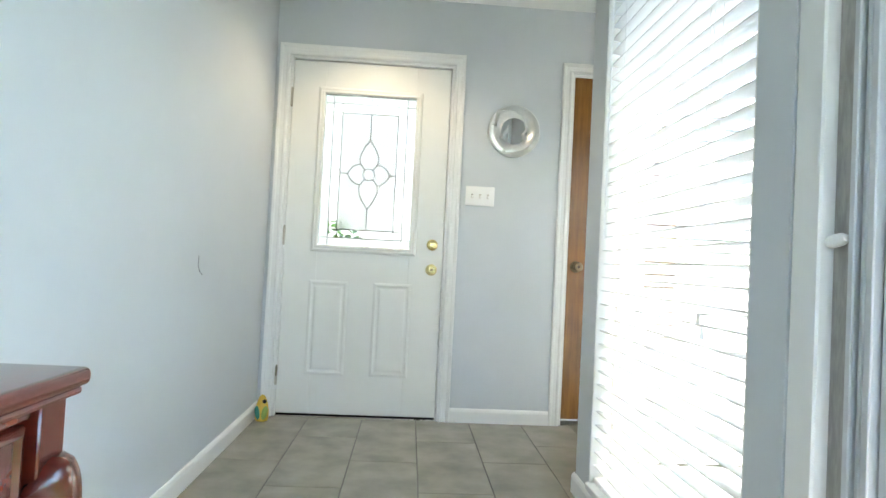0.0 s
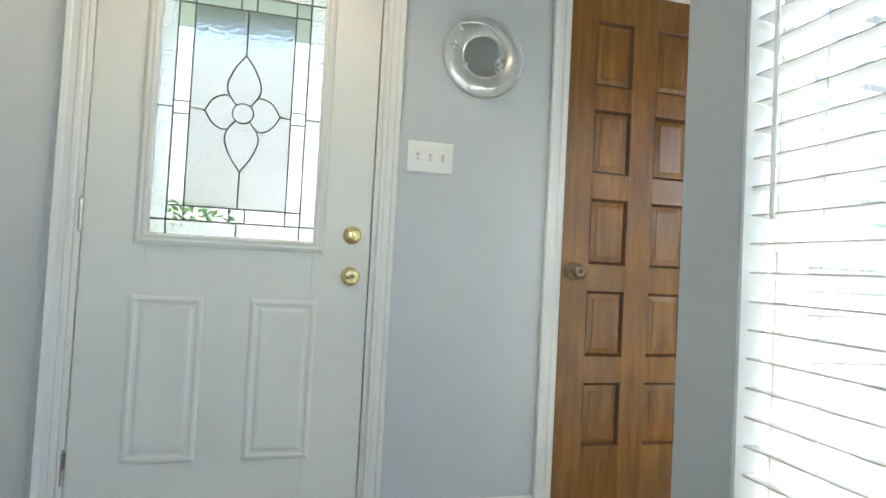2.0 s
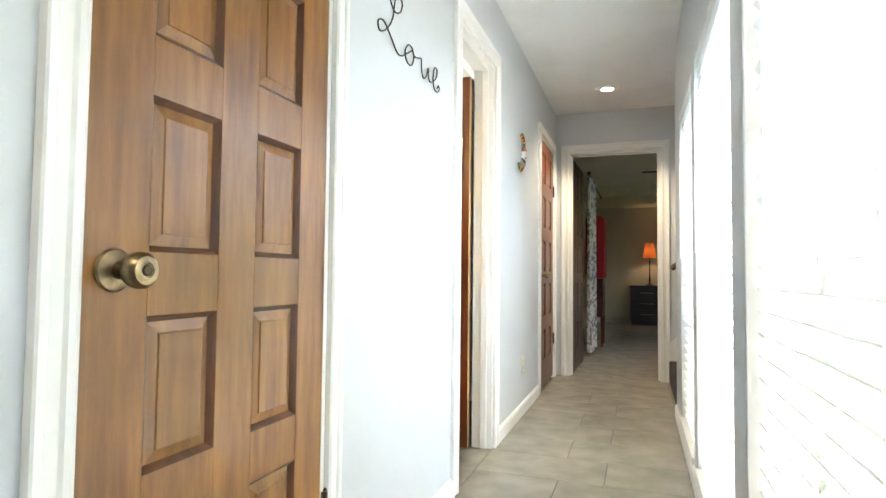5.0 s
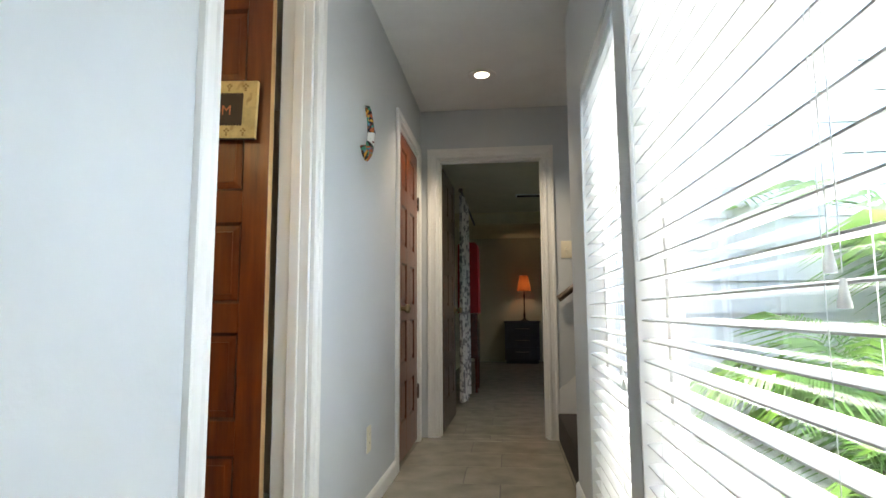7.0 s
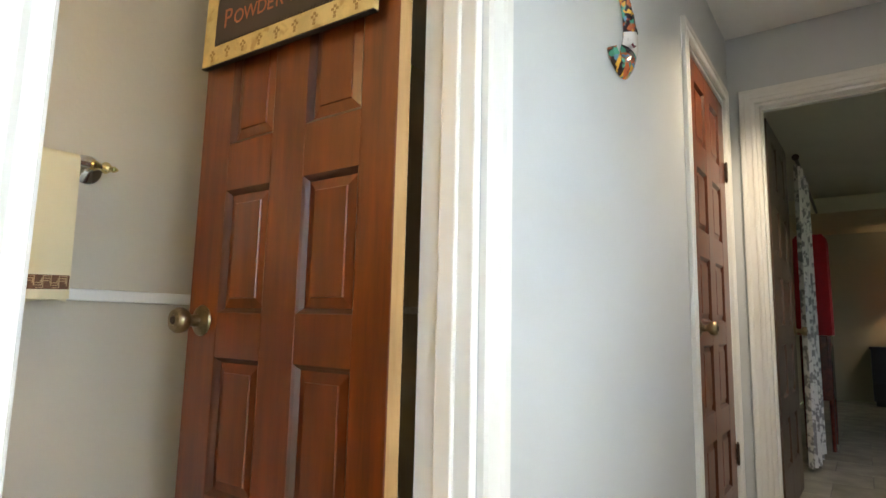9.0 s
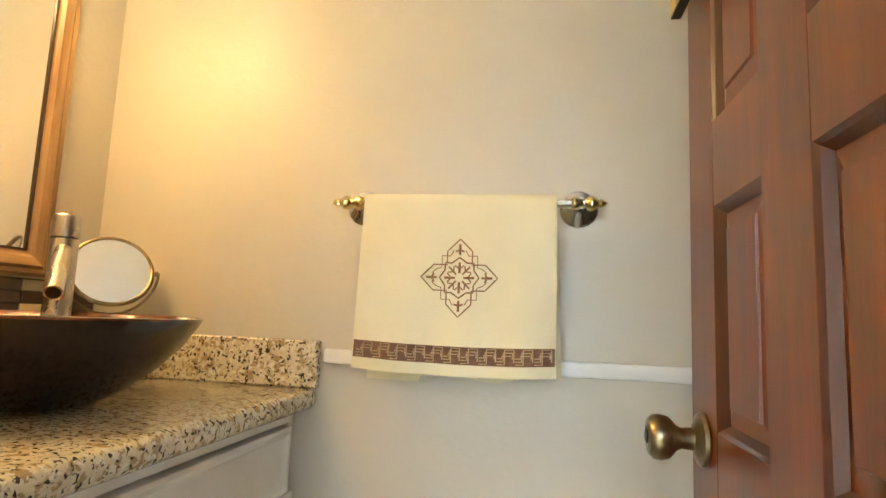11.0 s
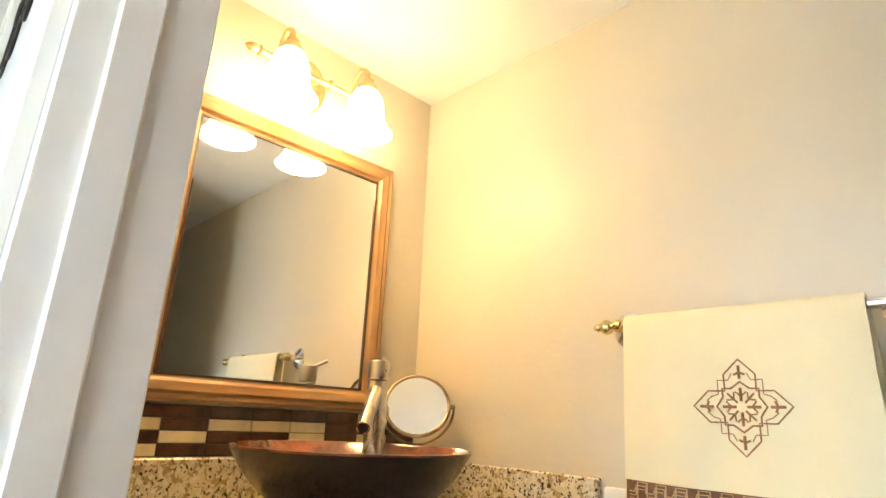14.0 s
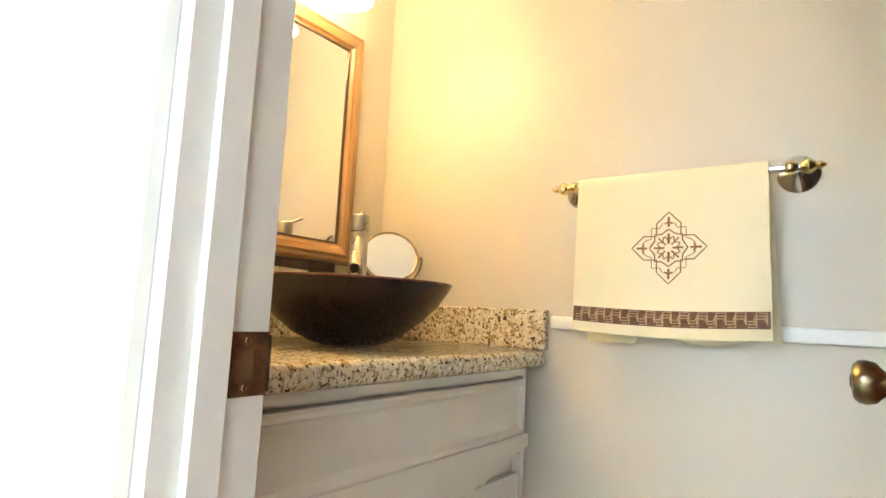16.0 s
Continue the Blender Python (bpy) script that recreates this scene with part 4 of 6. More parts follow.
def console_table():
    t = empty("console_table", "dark cherry console table with a drawer against the wall", "table")
    t.location.z = 0.009
    x0, x1, y0, y1 = XW + 0.005, 0.122, 0.08, 1.215
    # top with an ogee edge: stacked rounded boards, the upper one widest
    bm = box(x0, x1, y0, y1, 0.736, 0.757, 0.008, 4)
    add_box(bm, x0, x1 - 0.007, y0 + 0.007, y1 - 0.007, 0.727, 0.7355, 0.003, 2)
    part("tabletop", bm, M_CHERRY, t, "glossy dark top", True)
    face = x1 - 0.019
    for y in (y0 + 0.016, y1 - 0.034):
        part("apron_side", box(x0 + 0.02, face - 0.044, y, y + 0.018, 0.565, 0.727, 0.002, 1), M_CHERRY, t)
    part("apron_back", box(x0 + 0.002, x0 + 0.016, y0 + 0.06, y1 - 0.06, 0.565, 0.727), M_CHERRY, t)
    bm = box(face - 0.022, face - 0.008, y0 + 0.0605, y1 - 0.0605, 0.565, 0.592, 0.002, 1)
    add_box(bm, face - 0.022, face - 0.008, y0 + 0.0605, y1 - 0.0605, 0.712, 0.727, 0.002, 1)
    mid = (y0 + y1) / 2
    add_box(bm, face - 0.022, face - 0.008, mid - 0.02, mid + 0.02, 0.592, 0.712)
    part("apron_front", bm, M_CHERRY, t)
    for a, b in ((y0 + 0.066, mid - 0.025), (mid + 0.025, y1 - 0.066)):
        bm = bmesh.new()
        rings = [[bm.verts.new(p) for p in ((x, a + g, 0.596 + g), (x, b - g, 0.596 + g), (x, b - g, 0.708 - g), (x, a + g, 0.708 - g))] for g, x in ((0, face - 0.03), (0, face - 0.012), (0.003, face - 0.008), (0.010, face - 0.006), (0.014, face - 0.011), (0.020, face - 0.011))]
        for q, r in zip(rings, rings[1:]):
            for k in range(4):
                bm.faces.new((q[k], q[(k + 1) % 4], r[(k + 1) % 4], r[k]))
        bm.faces.new(rings[-1])
        dr = part("drawer_front", bm, M_CHERRY, t, "", True)
        for c in (a + 0.11, b - 0.105):
            pull = part("drawer_pull", tube(smooth_line([(face - 0.011, c - 0.045, 0.690), (face + 0.008, c - 0.040, 0.676), (face + 0.012, c, 0.668), (face + 0.008, c + 0.040, 0.676), (face - 0.011, c + 0.045, 0.690)], 6), 0.0034, 8), M_BRASS, dr, "brass bail pull", True)
            for e in (-0.045, 0.045):
                part("pull_rosette", lathe([(0, 0.006), (0.006, 0.005), (0.011, 0.002), (0.011, 0)], Matrix.Translation((face - 0.011, c + e, 0.690)) @ pose(0, 0, 0, 0, 90, 0), 14), M_BRASS, pull, "", True)
    for y, sy in ((y0 + 0.037, -1), (y1 - 0.037, 1)):
        for x, sx in ((face - 0.022, 1), (x0 + 0.024, -0.2)):
            bm = box(x - 0.022, x + 0.022, y - 0.022, y + 0.022, 0.60, 0.727, 0.002, 1)
            knee = [(x + 0.000 * sx, y, 0.652), (x + 0.012 * sx, y + 0.006 * sy, 0.636), (x + 0.017 * sx, y + 0.010 * sy, 0.600), (x + 0.016 * sx, y + 0.009 * sy, 0.53), (x + 0.006 * sx, y + 0.003 * sy, 0.38), (x - 0.004 * sx, y, 0.20), (x - 0.002 * sx, y, 0.08), (x + 0.014 * sx, y + 0.008 * sy, 0.028), (x + 0.020 * sx, y + 0.012 * sy, -0.009)]
            add_tube(bm, smooth_line(knee, 5), lambda u: 0.016 + 0.22 * u if u < 0.09 else 0.036 - 0.036 * (u - 0.09) + (0.02 * (u - 0.85) / 0.15 if u > 0.85 else 0), 14)
            part("leg", bm, M_CHERRY, t, "", True)


console_table()


def floor_toy():
    t = empty("toy", "small yellow and green plastic toy on the floor tiles", "toy")
    t.location = (-0.288, 3.700, 0)
    yellow, teal, green = mat("yellow_plastic", (0.72, 0.48, 0.07), 0.45), mat("teal_plastic", (0.06, 0.32, 0.30), 0.45), mat("green_plastic", (0.30, 0.42, 0.10), 0.45)
    part("body", lathe([(0, 0), (0.030, 0), (0.036, 0.012), (0.037, 0.05), (0.030, 0.09), (0.022, 0.115), (0.012, 0.135), (0, 0.141)], Matrix.Diagonal((1, 0.8, 1, 1)), 24), yellow, t, "", True)
    for s, c in ((-1, teal), (1, green)):
        bm = bmesh.new()
        bmesh.ops.create_uvsphere(bm, u_segments=16, v_segments=10, radius=1)
        bm.transform(Matrix.Translation((0.017 * s, -0.020, 0.045)) @ pose(0, 0, 0, 0, 12 * s, 0) @ Matrix.Diagonal((0.017, 0.013, 0.040, 1)))
        part("wing_panel", bm, c, t, "", True)
    bm = bmesh.new()
    bmesh.ops.create_uvsphere(bm, u_segments=14, v_segments=8, radius=0.011)
    bm.transform(Matrix.Translation((0.016, -0.019, 0.108)))
    part("button", bm, M_BLACK, t, "", True)


floor_toy()


def handrail():
    h = empty("handrail", "dark brown wooden stair handrail on wall brackets", "handrail", kind="structure")
    y0, z0, y1 = 2.80, 0.985, 0.6
    z1 = z0 + (y0 - y1) * 0.78
    line = [(XEND - 0.055, y0, z0), (XEND - 0.055, y1, z1)]
    bm = tube(line, 0.024, 14)
    part("rail", bm, M_DARK_OAK, h, "", True)
    for y in (2.2, 1.2):
        z = z0 + (y0 - y) * 0.78
        part("bracket", tube([(XEND - 0.001, y, z - 0.07), (XEND - 0.04, y, z - 0.065), (XEND - 0.055, y, z - 0.02)], 0.006, 8), M_BRONZE, h, "", True)


handrail()


def stairs():
    s = empty("staircase", "dark carpeted stairs with white skirting boards", "stairs", kind="structure")
    rise, run, y = 0.187, 0.240, 2.80
    for k in range(9):
        part("step", box(4.885, XEND - 0.016, y - run * (k + 1), y - run * k + 0.02, rise * k + 0.001, rise * (k + 1), 0.012), M_CARPET, s, "", True)
    for x0, x1 in ((XEND - 0.015, XEND - 0.0005), (4.8705, 4.884)):
        prof = [(2.815, 0.0), (2.815, 0.345), (0.6, 0.345 + 2.262 * 0.78), (0.6, 0.0)]
        bm = bmesh.new()
        a = [bm.verts.new((x0, u, v)) for u, v in prof]
        b = [bm.verts.new((x1, u, v)) for u, v in prof]
        bm.faces.new(a)
        bm.faces.new(b)
        for i in range(4):
            bm.faces.new((a[i], a[(i + 1) % 4], b[(i + 1) % 4], b[i]))
        part("skirting_board", bm, M_TRIM, s)


stairs()


def slider():
    """The edge of a sliding glass door in the foyer's window wall."""
    d = empty("door_6", "sliding glass door in a pale aluminium frame", "sliding door", kind="structure")
    alu = mat("white_aluminium", (0.62, 0.64, 0.66), 0.35, 0.3, vary=0.08, scale=12)
    grey = mat("weathered_track_paint", (0.42, 0.40, 0.37), 0.6, vary=0.25, scale=14, stretch=(6, 6, 1))
    tint = glass("tinted_pane", (0.80, 0.90, 0.93), 0.0)
    part("frame_post", box(XE + 0.002, XE + 0.118, 1.505, 1.578, 0.021, 2.018, 0.004, 1), M_TRIM, d)
    part("track_channel", box(XE + 0.03, XE + 0.1, 1.468, 1.505, 0.021, 2.018), grey, d)
    for k, (y, w, x) in enumerate(((1.452, 0.014, 0.018), (1.436, 0.010, 0.026), (1.415, 0.016, 0.020))):
        part("stile_fin", box(XE + x, XE + x + 0.05, y - w / 2, y + w / 2, 0.03, 2.0, 0.002, 1), alu, d)
    part("stile", box(XE + 0.035, XE + 0.075, 1.345, 1.405, 0.03, 2.0, 0.003, 1), alu, d)
    part("stile", box(XE + 0.035, XE + 0.075, 0.2, 0.26, 0.03, 2.0, 0.003, 1), alu, d)
    part("frame_head", box(XE + 0.02, XE + 0.10, -0.9, 1.505, 2.0, 2.019), alu, d)
    part("track_sill", box(XE + 0.02, XE + 0.10, -0.9, 1.505, 0.0205, 0.03), alu, d)
    pane = part("pane", box(XE + 0.052, XE + 0.058, -0.88, 1.345, 0.03, 2.0), tint, d)
    pane.visible_shadow = False
    part("latch", lathe([(0, 0), (0.010, 0.001), (0.012, 0.008), (0.011, 0.03), (0.006, 0.040), (0, 0.042)], Matrix.Translation((XE + 0.02, 1.503, 0.973)) @ pose(0, 0, 0, 80, 0, 0), 16), M_PLASTIC, d, "white plastic latch knob", True)


slider()

# a hair-thin curved scuff on the foyer wall
scuff = tube([(XW + 0.001, 2.795, 0.885), (XW + 0.0012, 2.790, 0.850), (XW + 0.0012, 2.812, 0.822), (XW + 0.001, 2.840, 0.810)], 0.0016, 5)
tagged(part("scuff_mark", scuff, mat("grey_scuff", (0.28, 0.30, 0.32), 0.7)), "thin curved grey scuff mark on the foyer wall", "mark")

# ---- powder room ----
def strike_plate():
    s = empty("strike_plate", "worn bronze strike plate let into the white jamb", "strike plate")
    x = D3[0] + 0.0205
    z = 0.915
    bm = bmesh.new()
    y0, y1 = YN + 0.066, YN + 0.110
    for a, b, c, d in ((y0, y1, z - 0.030, z - 0.013), (y0, y1, z + 0.013, z + 0.030), (y0, y0 + 0.014, z - 0.013, z + 0.013), (y0 + 0.028, y1, z - 0.013, z + 0.013)):
        add_box(bm, x, x + 0.0018, a, b, c, d)
    part("plate", bm, mat("rusty_bronze", (0.12, 0.06, 0.035), 0.5, 0.7, second=(0.22, 0.11, 0.05), scale=60), s)
    part("latch_hole", box(x, x + 0.0006, y0 + 0.014, y0 + 0.028, z - 0.013, z + 0.013), mat("bare_wood_hole", (0.16, 0.09, 0.04), 0.9), s)
    bm = tube([(x + 0.0010, y1 + 0.001, z - 0.027), (x + 0.0010, y1 + 0.001, z + 0.027)], 0.0022, 8)
    part("lip", bm, M_BRONZE, s, "", True)
    for dz in (-0.022, 0.022):
        part("screw", lathe([(0, 0.0012), (0.003, 0.0009), (0.0036, 0)], Matrix.Translation((x + 0.0016, y0 + 0.02, z + dz)) @ pose(0, 0, 0, 0, 90, 0), 12), M_CHROME, s)


strike_plate()

fixed("chair_rail", box(3.056, 4.8, PY - 0.014, PY, 0.950, 0.978, 0.005), M_TRIM, "white painted chair rail along the wall", "chair rail", smooth=True)

VY0 = YN + 0.114


def vanity():
    v = empty("vanity_cabinet", "cream-white painted vanity cabinet with scalloped aprons", "cabinet")
    x1 = 3.020
    part("carcass", box(PX + 0.001, x1 - 0.021, VY0, 4.705, 0.0, 0.862), M_CABINET, v)
    bm = box(x1 - 0.020, x1, VY0, 4.705, 0.845, 0.862)
    add_box(bm, x1 - 0.020, x1, 4.69, 4.705, 0.0, 0.845)
    part("face_frame", bm, M_CABINET, v)
    # drawer panel with a moulded border
    y0, y1, z0, z1 = VY0 + 0.03, 4.688, 0.722, 0.838
    bm = bmesh.new()
    rings = [[bm.verts.new(p) for p in ((x, y0 + g, z0 + g), (x, y1 - g, z0 + g), (x, y1 - g, z1 - g), (x, y0 + g, z1 - g))] for g, x in ((0, x1 - 0.015), (0, x1 + 0.006), (0.005, x1 + 0.010), (0.012, x1 + 0.009), (0.017, x1 + 0.003), (0.022, x1 + 0.001))]
    for q, r in zip(rings, rings[1:]):
        for k in range(4):
            bm.faces.new((q[k], q[(k + 1) % 4], r[(k + 1) % 4], r[k]))
    bm.faces.new(rings[-1])
    part("drawer_front", bm, M_CABINET, v)
    # scalloped apron
    outline = [(4.704, 0.722), (4.704, 0.696)]
    wave = [(4.690, 0.694), (4.682, 0.686), (4.672, 0.682), (4.664, 0.690), (4.655, 0.690), (4.645, 0.684), (4.60, 0.668), (4.56, 0.660), (4.545, 0.664), (4.535, 0.652), (4.522, 0.648), (4.512, 0.655),
            (4.50, 0.652), (4.47, 0.638), (4.44, 0.632)]
    mid = (VY0 + 4.704) / 2
    outline += wave + [(2 * mid - y, z) for y, z in wave[::-1]] + [(VY0, 0.696), (VY0, 0.722)]
    m = Matrix(((0, 0, 1, x1 - 0.006), (1, 0, 0, 0), (0, 1, 0, 0), (0, 0, 0, 1)))
    part("scalloped_apron", prism(outline, 0.016, m), M_CABINET, v)
    for y0, y1 in ((VY0 + 0.03, mid - 0.003), (mid + 0.003, 4.688)):
        bm = bmesh.new()
        z0, z1 = 0.08, 0.640
        rings = [[bm.verts.new(p) for p in ((x, y0 + g, z0 + g), (x, y1 - g, z0 + g), (x, y1 - g, z1 - g), (x, y0 + g, z1 - g))] for g, x in ((0, x1 - 0.019), (0, x1 - 0.004), (0.04, x1 - 0.004), (0.046, x1 - 0.010), (0.07, x1 - 0.010))]
        for q, r in zip(rings, rings[1:]):
            for k in range(4):
                bm.faces.new((q[k], q[(k + 1) % 4], r[(k + 1) % 4], r[k]))
        bm.faces.new(rings[-1])
        leaf = part("cabinet_door", bm, M_CABINET, v)
        part("door_pull", lathe([(0, 0), (0.006, 0.0), (0.005, 0.012), (0.012, 0.02), (0.010, 0.027), (0, 0.029)], Matrix.Translation((x1 - 0.004, (y1 - 0.02) if y0 < mid - 0.1 else (y0 + 0.02), 0.56)) @ pose(0, 0, 0, 0, 90, 0), 14), M_AGED, leaf, "", True)


vanity()

top = empty("granite_countertop", "speckled beige granite countertop with low splashes", "countertop")
bm = box(PX + 0.001, 3.046, VY0, PY - 0.001, 0.862, 0.900, 0.014, 4)
part("slab", bm, M_GRANITE, top, "", True)
part("back_splash", box(PX + 0.001, PX + 0.021, VY0, PY - 0.001, 0.9005, 0.995, 0.003, 1), M_GRANITE, top)
part("side_splash", box(PX + 0.0215, 3.048, PY - 0.021, PY - 0.001, 0.9005, 0.992, 0.003, 1), M_GRANITE, top)

# mosaic band between splash and mirror
mosaic = tagged(part("mosaic_backsplash", box(PX + 0.0005, PX + 0.006, VY0, PY - 0.002, 0.9955, 1.088), mat("dark_tile_grout", (0.08, 0.065, 0.05), 0.9)), "mosaic band of brown and cream brick tiles over the splash", "backsplash", kind="structure")
random.seed(5)
PATTERN = ["cdcdd", "dcddc", "ddcdd", "cdcdc", "dccdd", "ddddc", "dcdcd", "cdddc", "dcdcd", "cddcd"]
TH, TW = 0.0225, 0.0872
tile_me = {}
for key, material in (("d", M_TILE_DARK), ("c", M_TILE_CREAM)):
    me = bpy.data.meshes.new("mosaic_tile")
    b2 = box(0, 0.0035, 0.001, TW - 0.001, 0.001, TH - 0.001, 0.0008, 1)
    bmesh.ops.recalc_face_normals(b2, faces=b2.faces)
    b2.to_mesh(me)
    b2.free()
    me.materials.append(material)
    tile_me[key] = me
for row in range(4):
    for col in range(9):
        y = 4.055 + col * TW
        if y + TW > PY:
            continue
        key = PATTERN[col][row]
        t = new("mosaic_tile", tile_me[key])
        t.parent = mosaic
        t.location = (PX + 0.0062, y, 0.9965 + row * TH)


def vessel_sink():
    s = empty("vessel_sink", "dark brown glass vessel sink on the granite top", "sink")
    c = Matrix.Translation((2.785, 4.380, 0.9))
    outer = [(0, 0.001), (0.055, 0.001), (0.075, 0.006), (0.110, 0.024), (0.150, 0.055), (0.180, 0.086), (0.200, 0.116), (0.206, 0.126)]
    inner = [(0.206, 0.126), (0.207, 0.129), (0.203, 0.130), (0.198, 0.126), (0.176, 0.092), (0.145, 0.062), (0.105, 0.034), (0.07, 0.020), (0.022, 0.013), (0, 0.012)]
    part("bowl_outside", lathe(outer, c, 64), M_BOWL, s, "", True)
    part("bowl_inside", lathe(inner, c, 64), M_BOWL_IN, s, "coppery crackled inside", True)
    part("drain", lathe([(0, 0.017), (0.018, 0.017), (0.022, 0.0145)], c, 24), M_NICKEL, s, "", True)


vessel_sink()


def faucet():
    f = empty("vessel_faucet", "tall brushed nickel single-lever vessel faucet", "faucet")
    c = Matrix.Translation((2.664, 4.518, 0.9))
    aim = Vector((2.785 - 2.664, 4.380 - 4.518, 0)).normalized()
    part("column", lathe([(0, 0), (0.027, 0), (0.027, 0.005), (0.0215, 0.008), (0.0215, 0.252), (0.0205, 0.254), (0, 0.254)], c, 32), M_NICKEL, f, "", True)
    part("cap", lathe([(0.0205, 0.256), (0.0225, 0.257), (0.0225, 0.292), (0.020, 0.296), (0, 0.296)], c, 32), M_NICKEL, f, "", True)
    a = c @ Vector((0, 0, 0.235)) + aim * 0.010
    b = c @ Vector((0, 0, 0.160)) + aim * 0.115
    part("spout", tube([a, b], 0.0135, 20), M_NICKEL, f, "", True)
    d = (b - a).normalized()
    part("spout_mouth", tube([b + d * 0.0002, b + d * 0.0012], 0.0105, 18), M_GAP, f)
    part("lever", tube([c @ Vector((0, 0, 0.290)) - aim * 0.005, c @ Vector((0, 0, 0.310)) - aim * 0.045], 0.004, 10), M_NICKEL, f, "", True)


faucet()


def vanity_mirror():
    v = empty("vanity_mirror", "rectangular mirror in a striped brown wood frame", "mirror")
    y0, y1, z0, z1, w = 4.066, 4.624, 1.092, 1.716, 0.048
    prof = [(0, 0.001), (0, 0.014), (0.006, 0.020), (0.014, 0.018), (0.020, 0.022), (0.036, 0.018), (0.042, 0.012), (0.048, 0.010), (0.048, 0.001)]
    corners = [(y0, z0, 1, 1), (y1, z0, -1, 1), (y1, z1, -1, -1), (y0, z1, 1, -1)]
    for k in range(4):
        bm = bmesh.new()
        rings = []
        for (y, z, sy, sz) in (corners[k], corners[(k + 1) % 4]):
            rings.append([bm.verts.new((PX + b, y + sy * a, z + sz * a)) for a, b in prof])
        for i in range(len(prof)):
            j = (i + 1) % len(prof)
            bm.faces.new((rings[0][i], rings[0][j], rings[1][j], rings[1][i]))
        part("frame_rail" if k % 2 == 0 else "frame_stile", bm, M_FRAME_H if k % 2 == 0 else M_FRAME, v)
    part("glass", box(PX + 0.001, PX + 0.0085, y0 + w - 0.002, y1 - w + 0.002, z0 + w - 0.002, z1 - w + 0.002), M_MIRROR, v)
    for a, b, c, d in ((y0 + w - 0.002, y0 + w + 0.003, z0 + w, z1 - w), (y1 - w - 0.003, y1 - w + 0.002, z0 + w, z1 - w), (y0 + w, y1 - w, z0 + w - 0.002, z0 + w + 0.003), (y0 + w, y1 - w, z1 - w - 0.003, z1 - w + 0.002)):
        part("inner_lip", box(PX + 0.009, PX + 0.0115, a, b, c, d), M_DARK_OAK, v)


vanity_mirror()


def vanity_light():
    v = empty("vanity_light", "two-shade antique brass wall light, lit, over the mirror", "wall light")
    gold = mat("antique_gold", (0.62, 0.46, 0.24), 0.35, 0.85, vary=0.3, scale=30)
    wallm = Matrix.Translation((PX, 4.345, 1.850)) @ pose(0, 0, 0, 0, 90, 0)
    part("backplate", lathe([(0, 0.026), (0.012, 0.026), (0.018, 0.018), (0.034, 0.014), (0.046, 0.010), (0.052, 0.003), (0.053, 0)], wallm @ Matrix.Diagonal((1.35, 1, 1, 1)), 32), gold, v, "", True)
    xb, zb = PX + 0.085, 1.822
    bm = tube([(xb, 4.185, zb), (xb, 4.475, zb)], 0.008, 12)
    add_tube(bm, [(PX + 0.02, 4.33, 1.845), (xb, 4.33, zb)], 0.009, 12)
    part("crossbar", bm, gold, v, "", True)
    for y in (4.300, 4.360):
        part("collar_ring", tube([(xb + 0.012 * math.cos(k * math.pi / 8), y, zb + 0.012 * math.sin(k * math.pi / 8)) for k in range(16)], 0.003, 6, True), gold, v, "", True)
    for y, s in ((4.185, -1), (4.475, 1)):
        part("finial", lathe([(0.008, 0), (0.013, 0.004), (0.009, 0.010), (0.012, 0.018), (0.010, 0.026), (0.003, 0.036), (0, 0.037)], Matrix.Translation((xb, y, zb)) @ pose(0, 0, 0, -90 * s, 0, 0), 18), gold, v, "", True)
    for y in (4.225, 4.425):
        xs = PX + 0.145
        arm = part("arm", tube(smooth_line([(xb, y, zb), (xb + 0.004, y, zb + 0.035), (xb + 0.026, y, zb + 0.062), (xb + 0.050, y, zb + 0.050), (xs, y, zb + 0.022), (xs, y, zb + 0.008)], 6), 0.0055, 10), gold, v, "", True)
        part("socket_cap", lathe([(0.010, 0.022), (0.014, 0.020), (0.014, 0.010), (0.022, 0.004), (0.026, -0.006), (0.026, -0.012)], Matrix.Translation((xs, y, zb)), 24), gold, arm, "", True)
        part("glass_shade", lathe([(0.024, -0.010), (0.032, -0.020), (0.040, -0.040), (0.043, -0.065), (0.046, -0.085), (0.056, -0.105), (0.066, -0.118), (0.064, -0.118), (0.053, -0.103), (0.043, -0.085), (0.040, -0.065), (0.037, -0.040), (0.020, -0.012), (0, -0.011)], Matrix.Translation((xs, y, zb)), 32), M_SHADE, arm, "glowing frosted glass bell shade", True)


vanity_light()


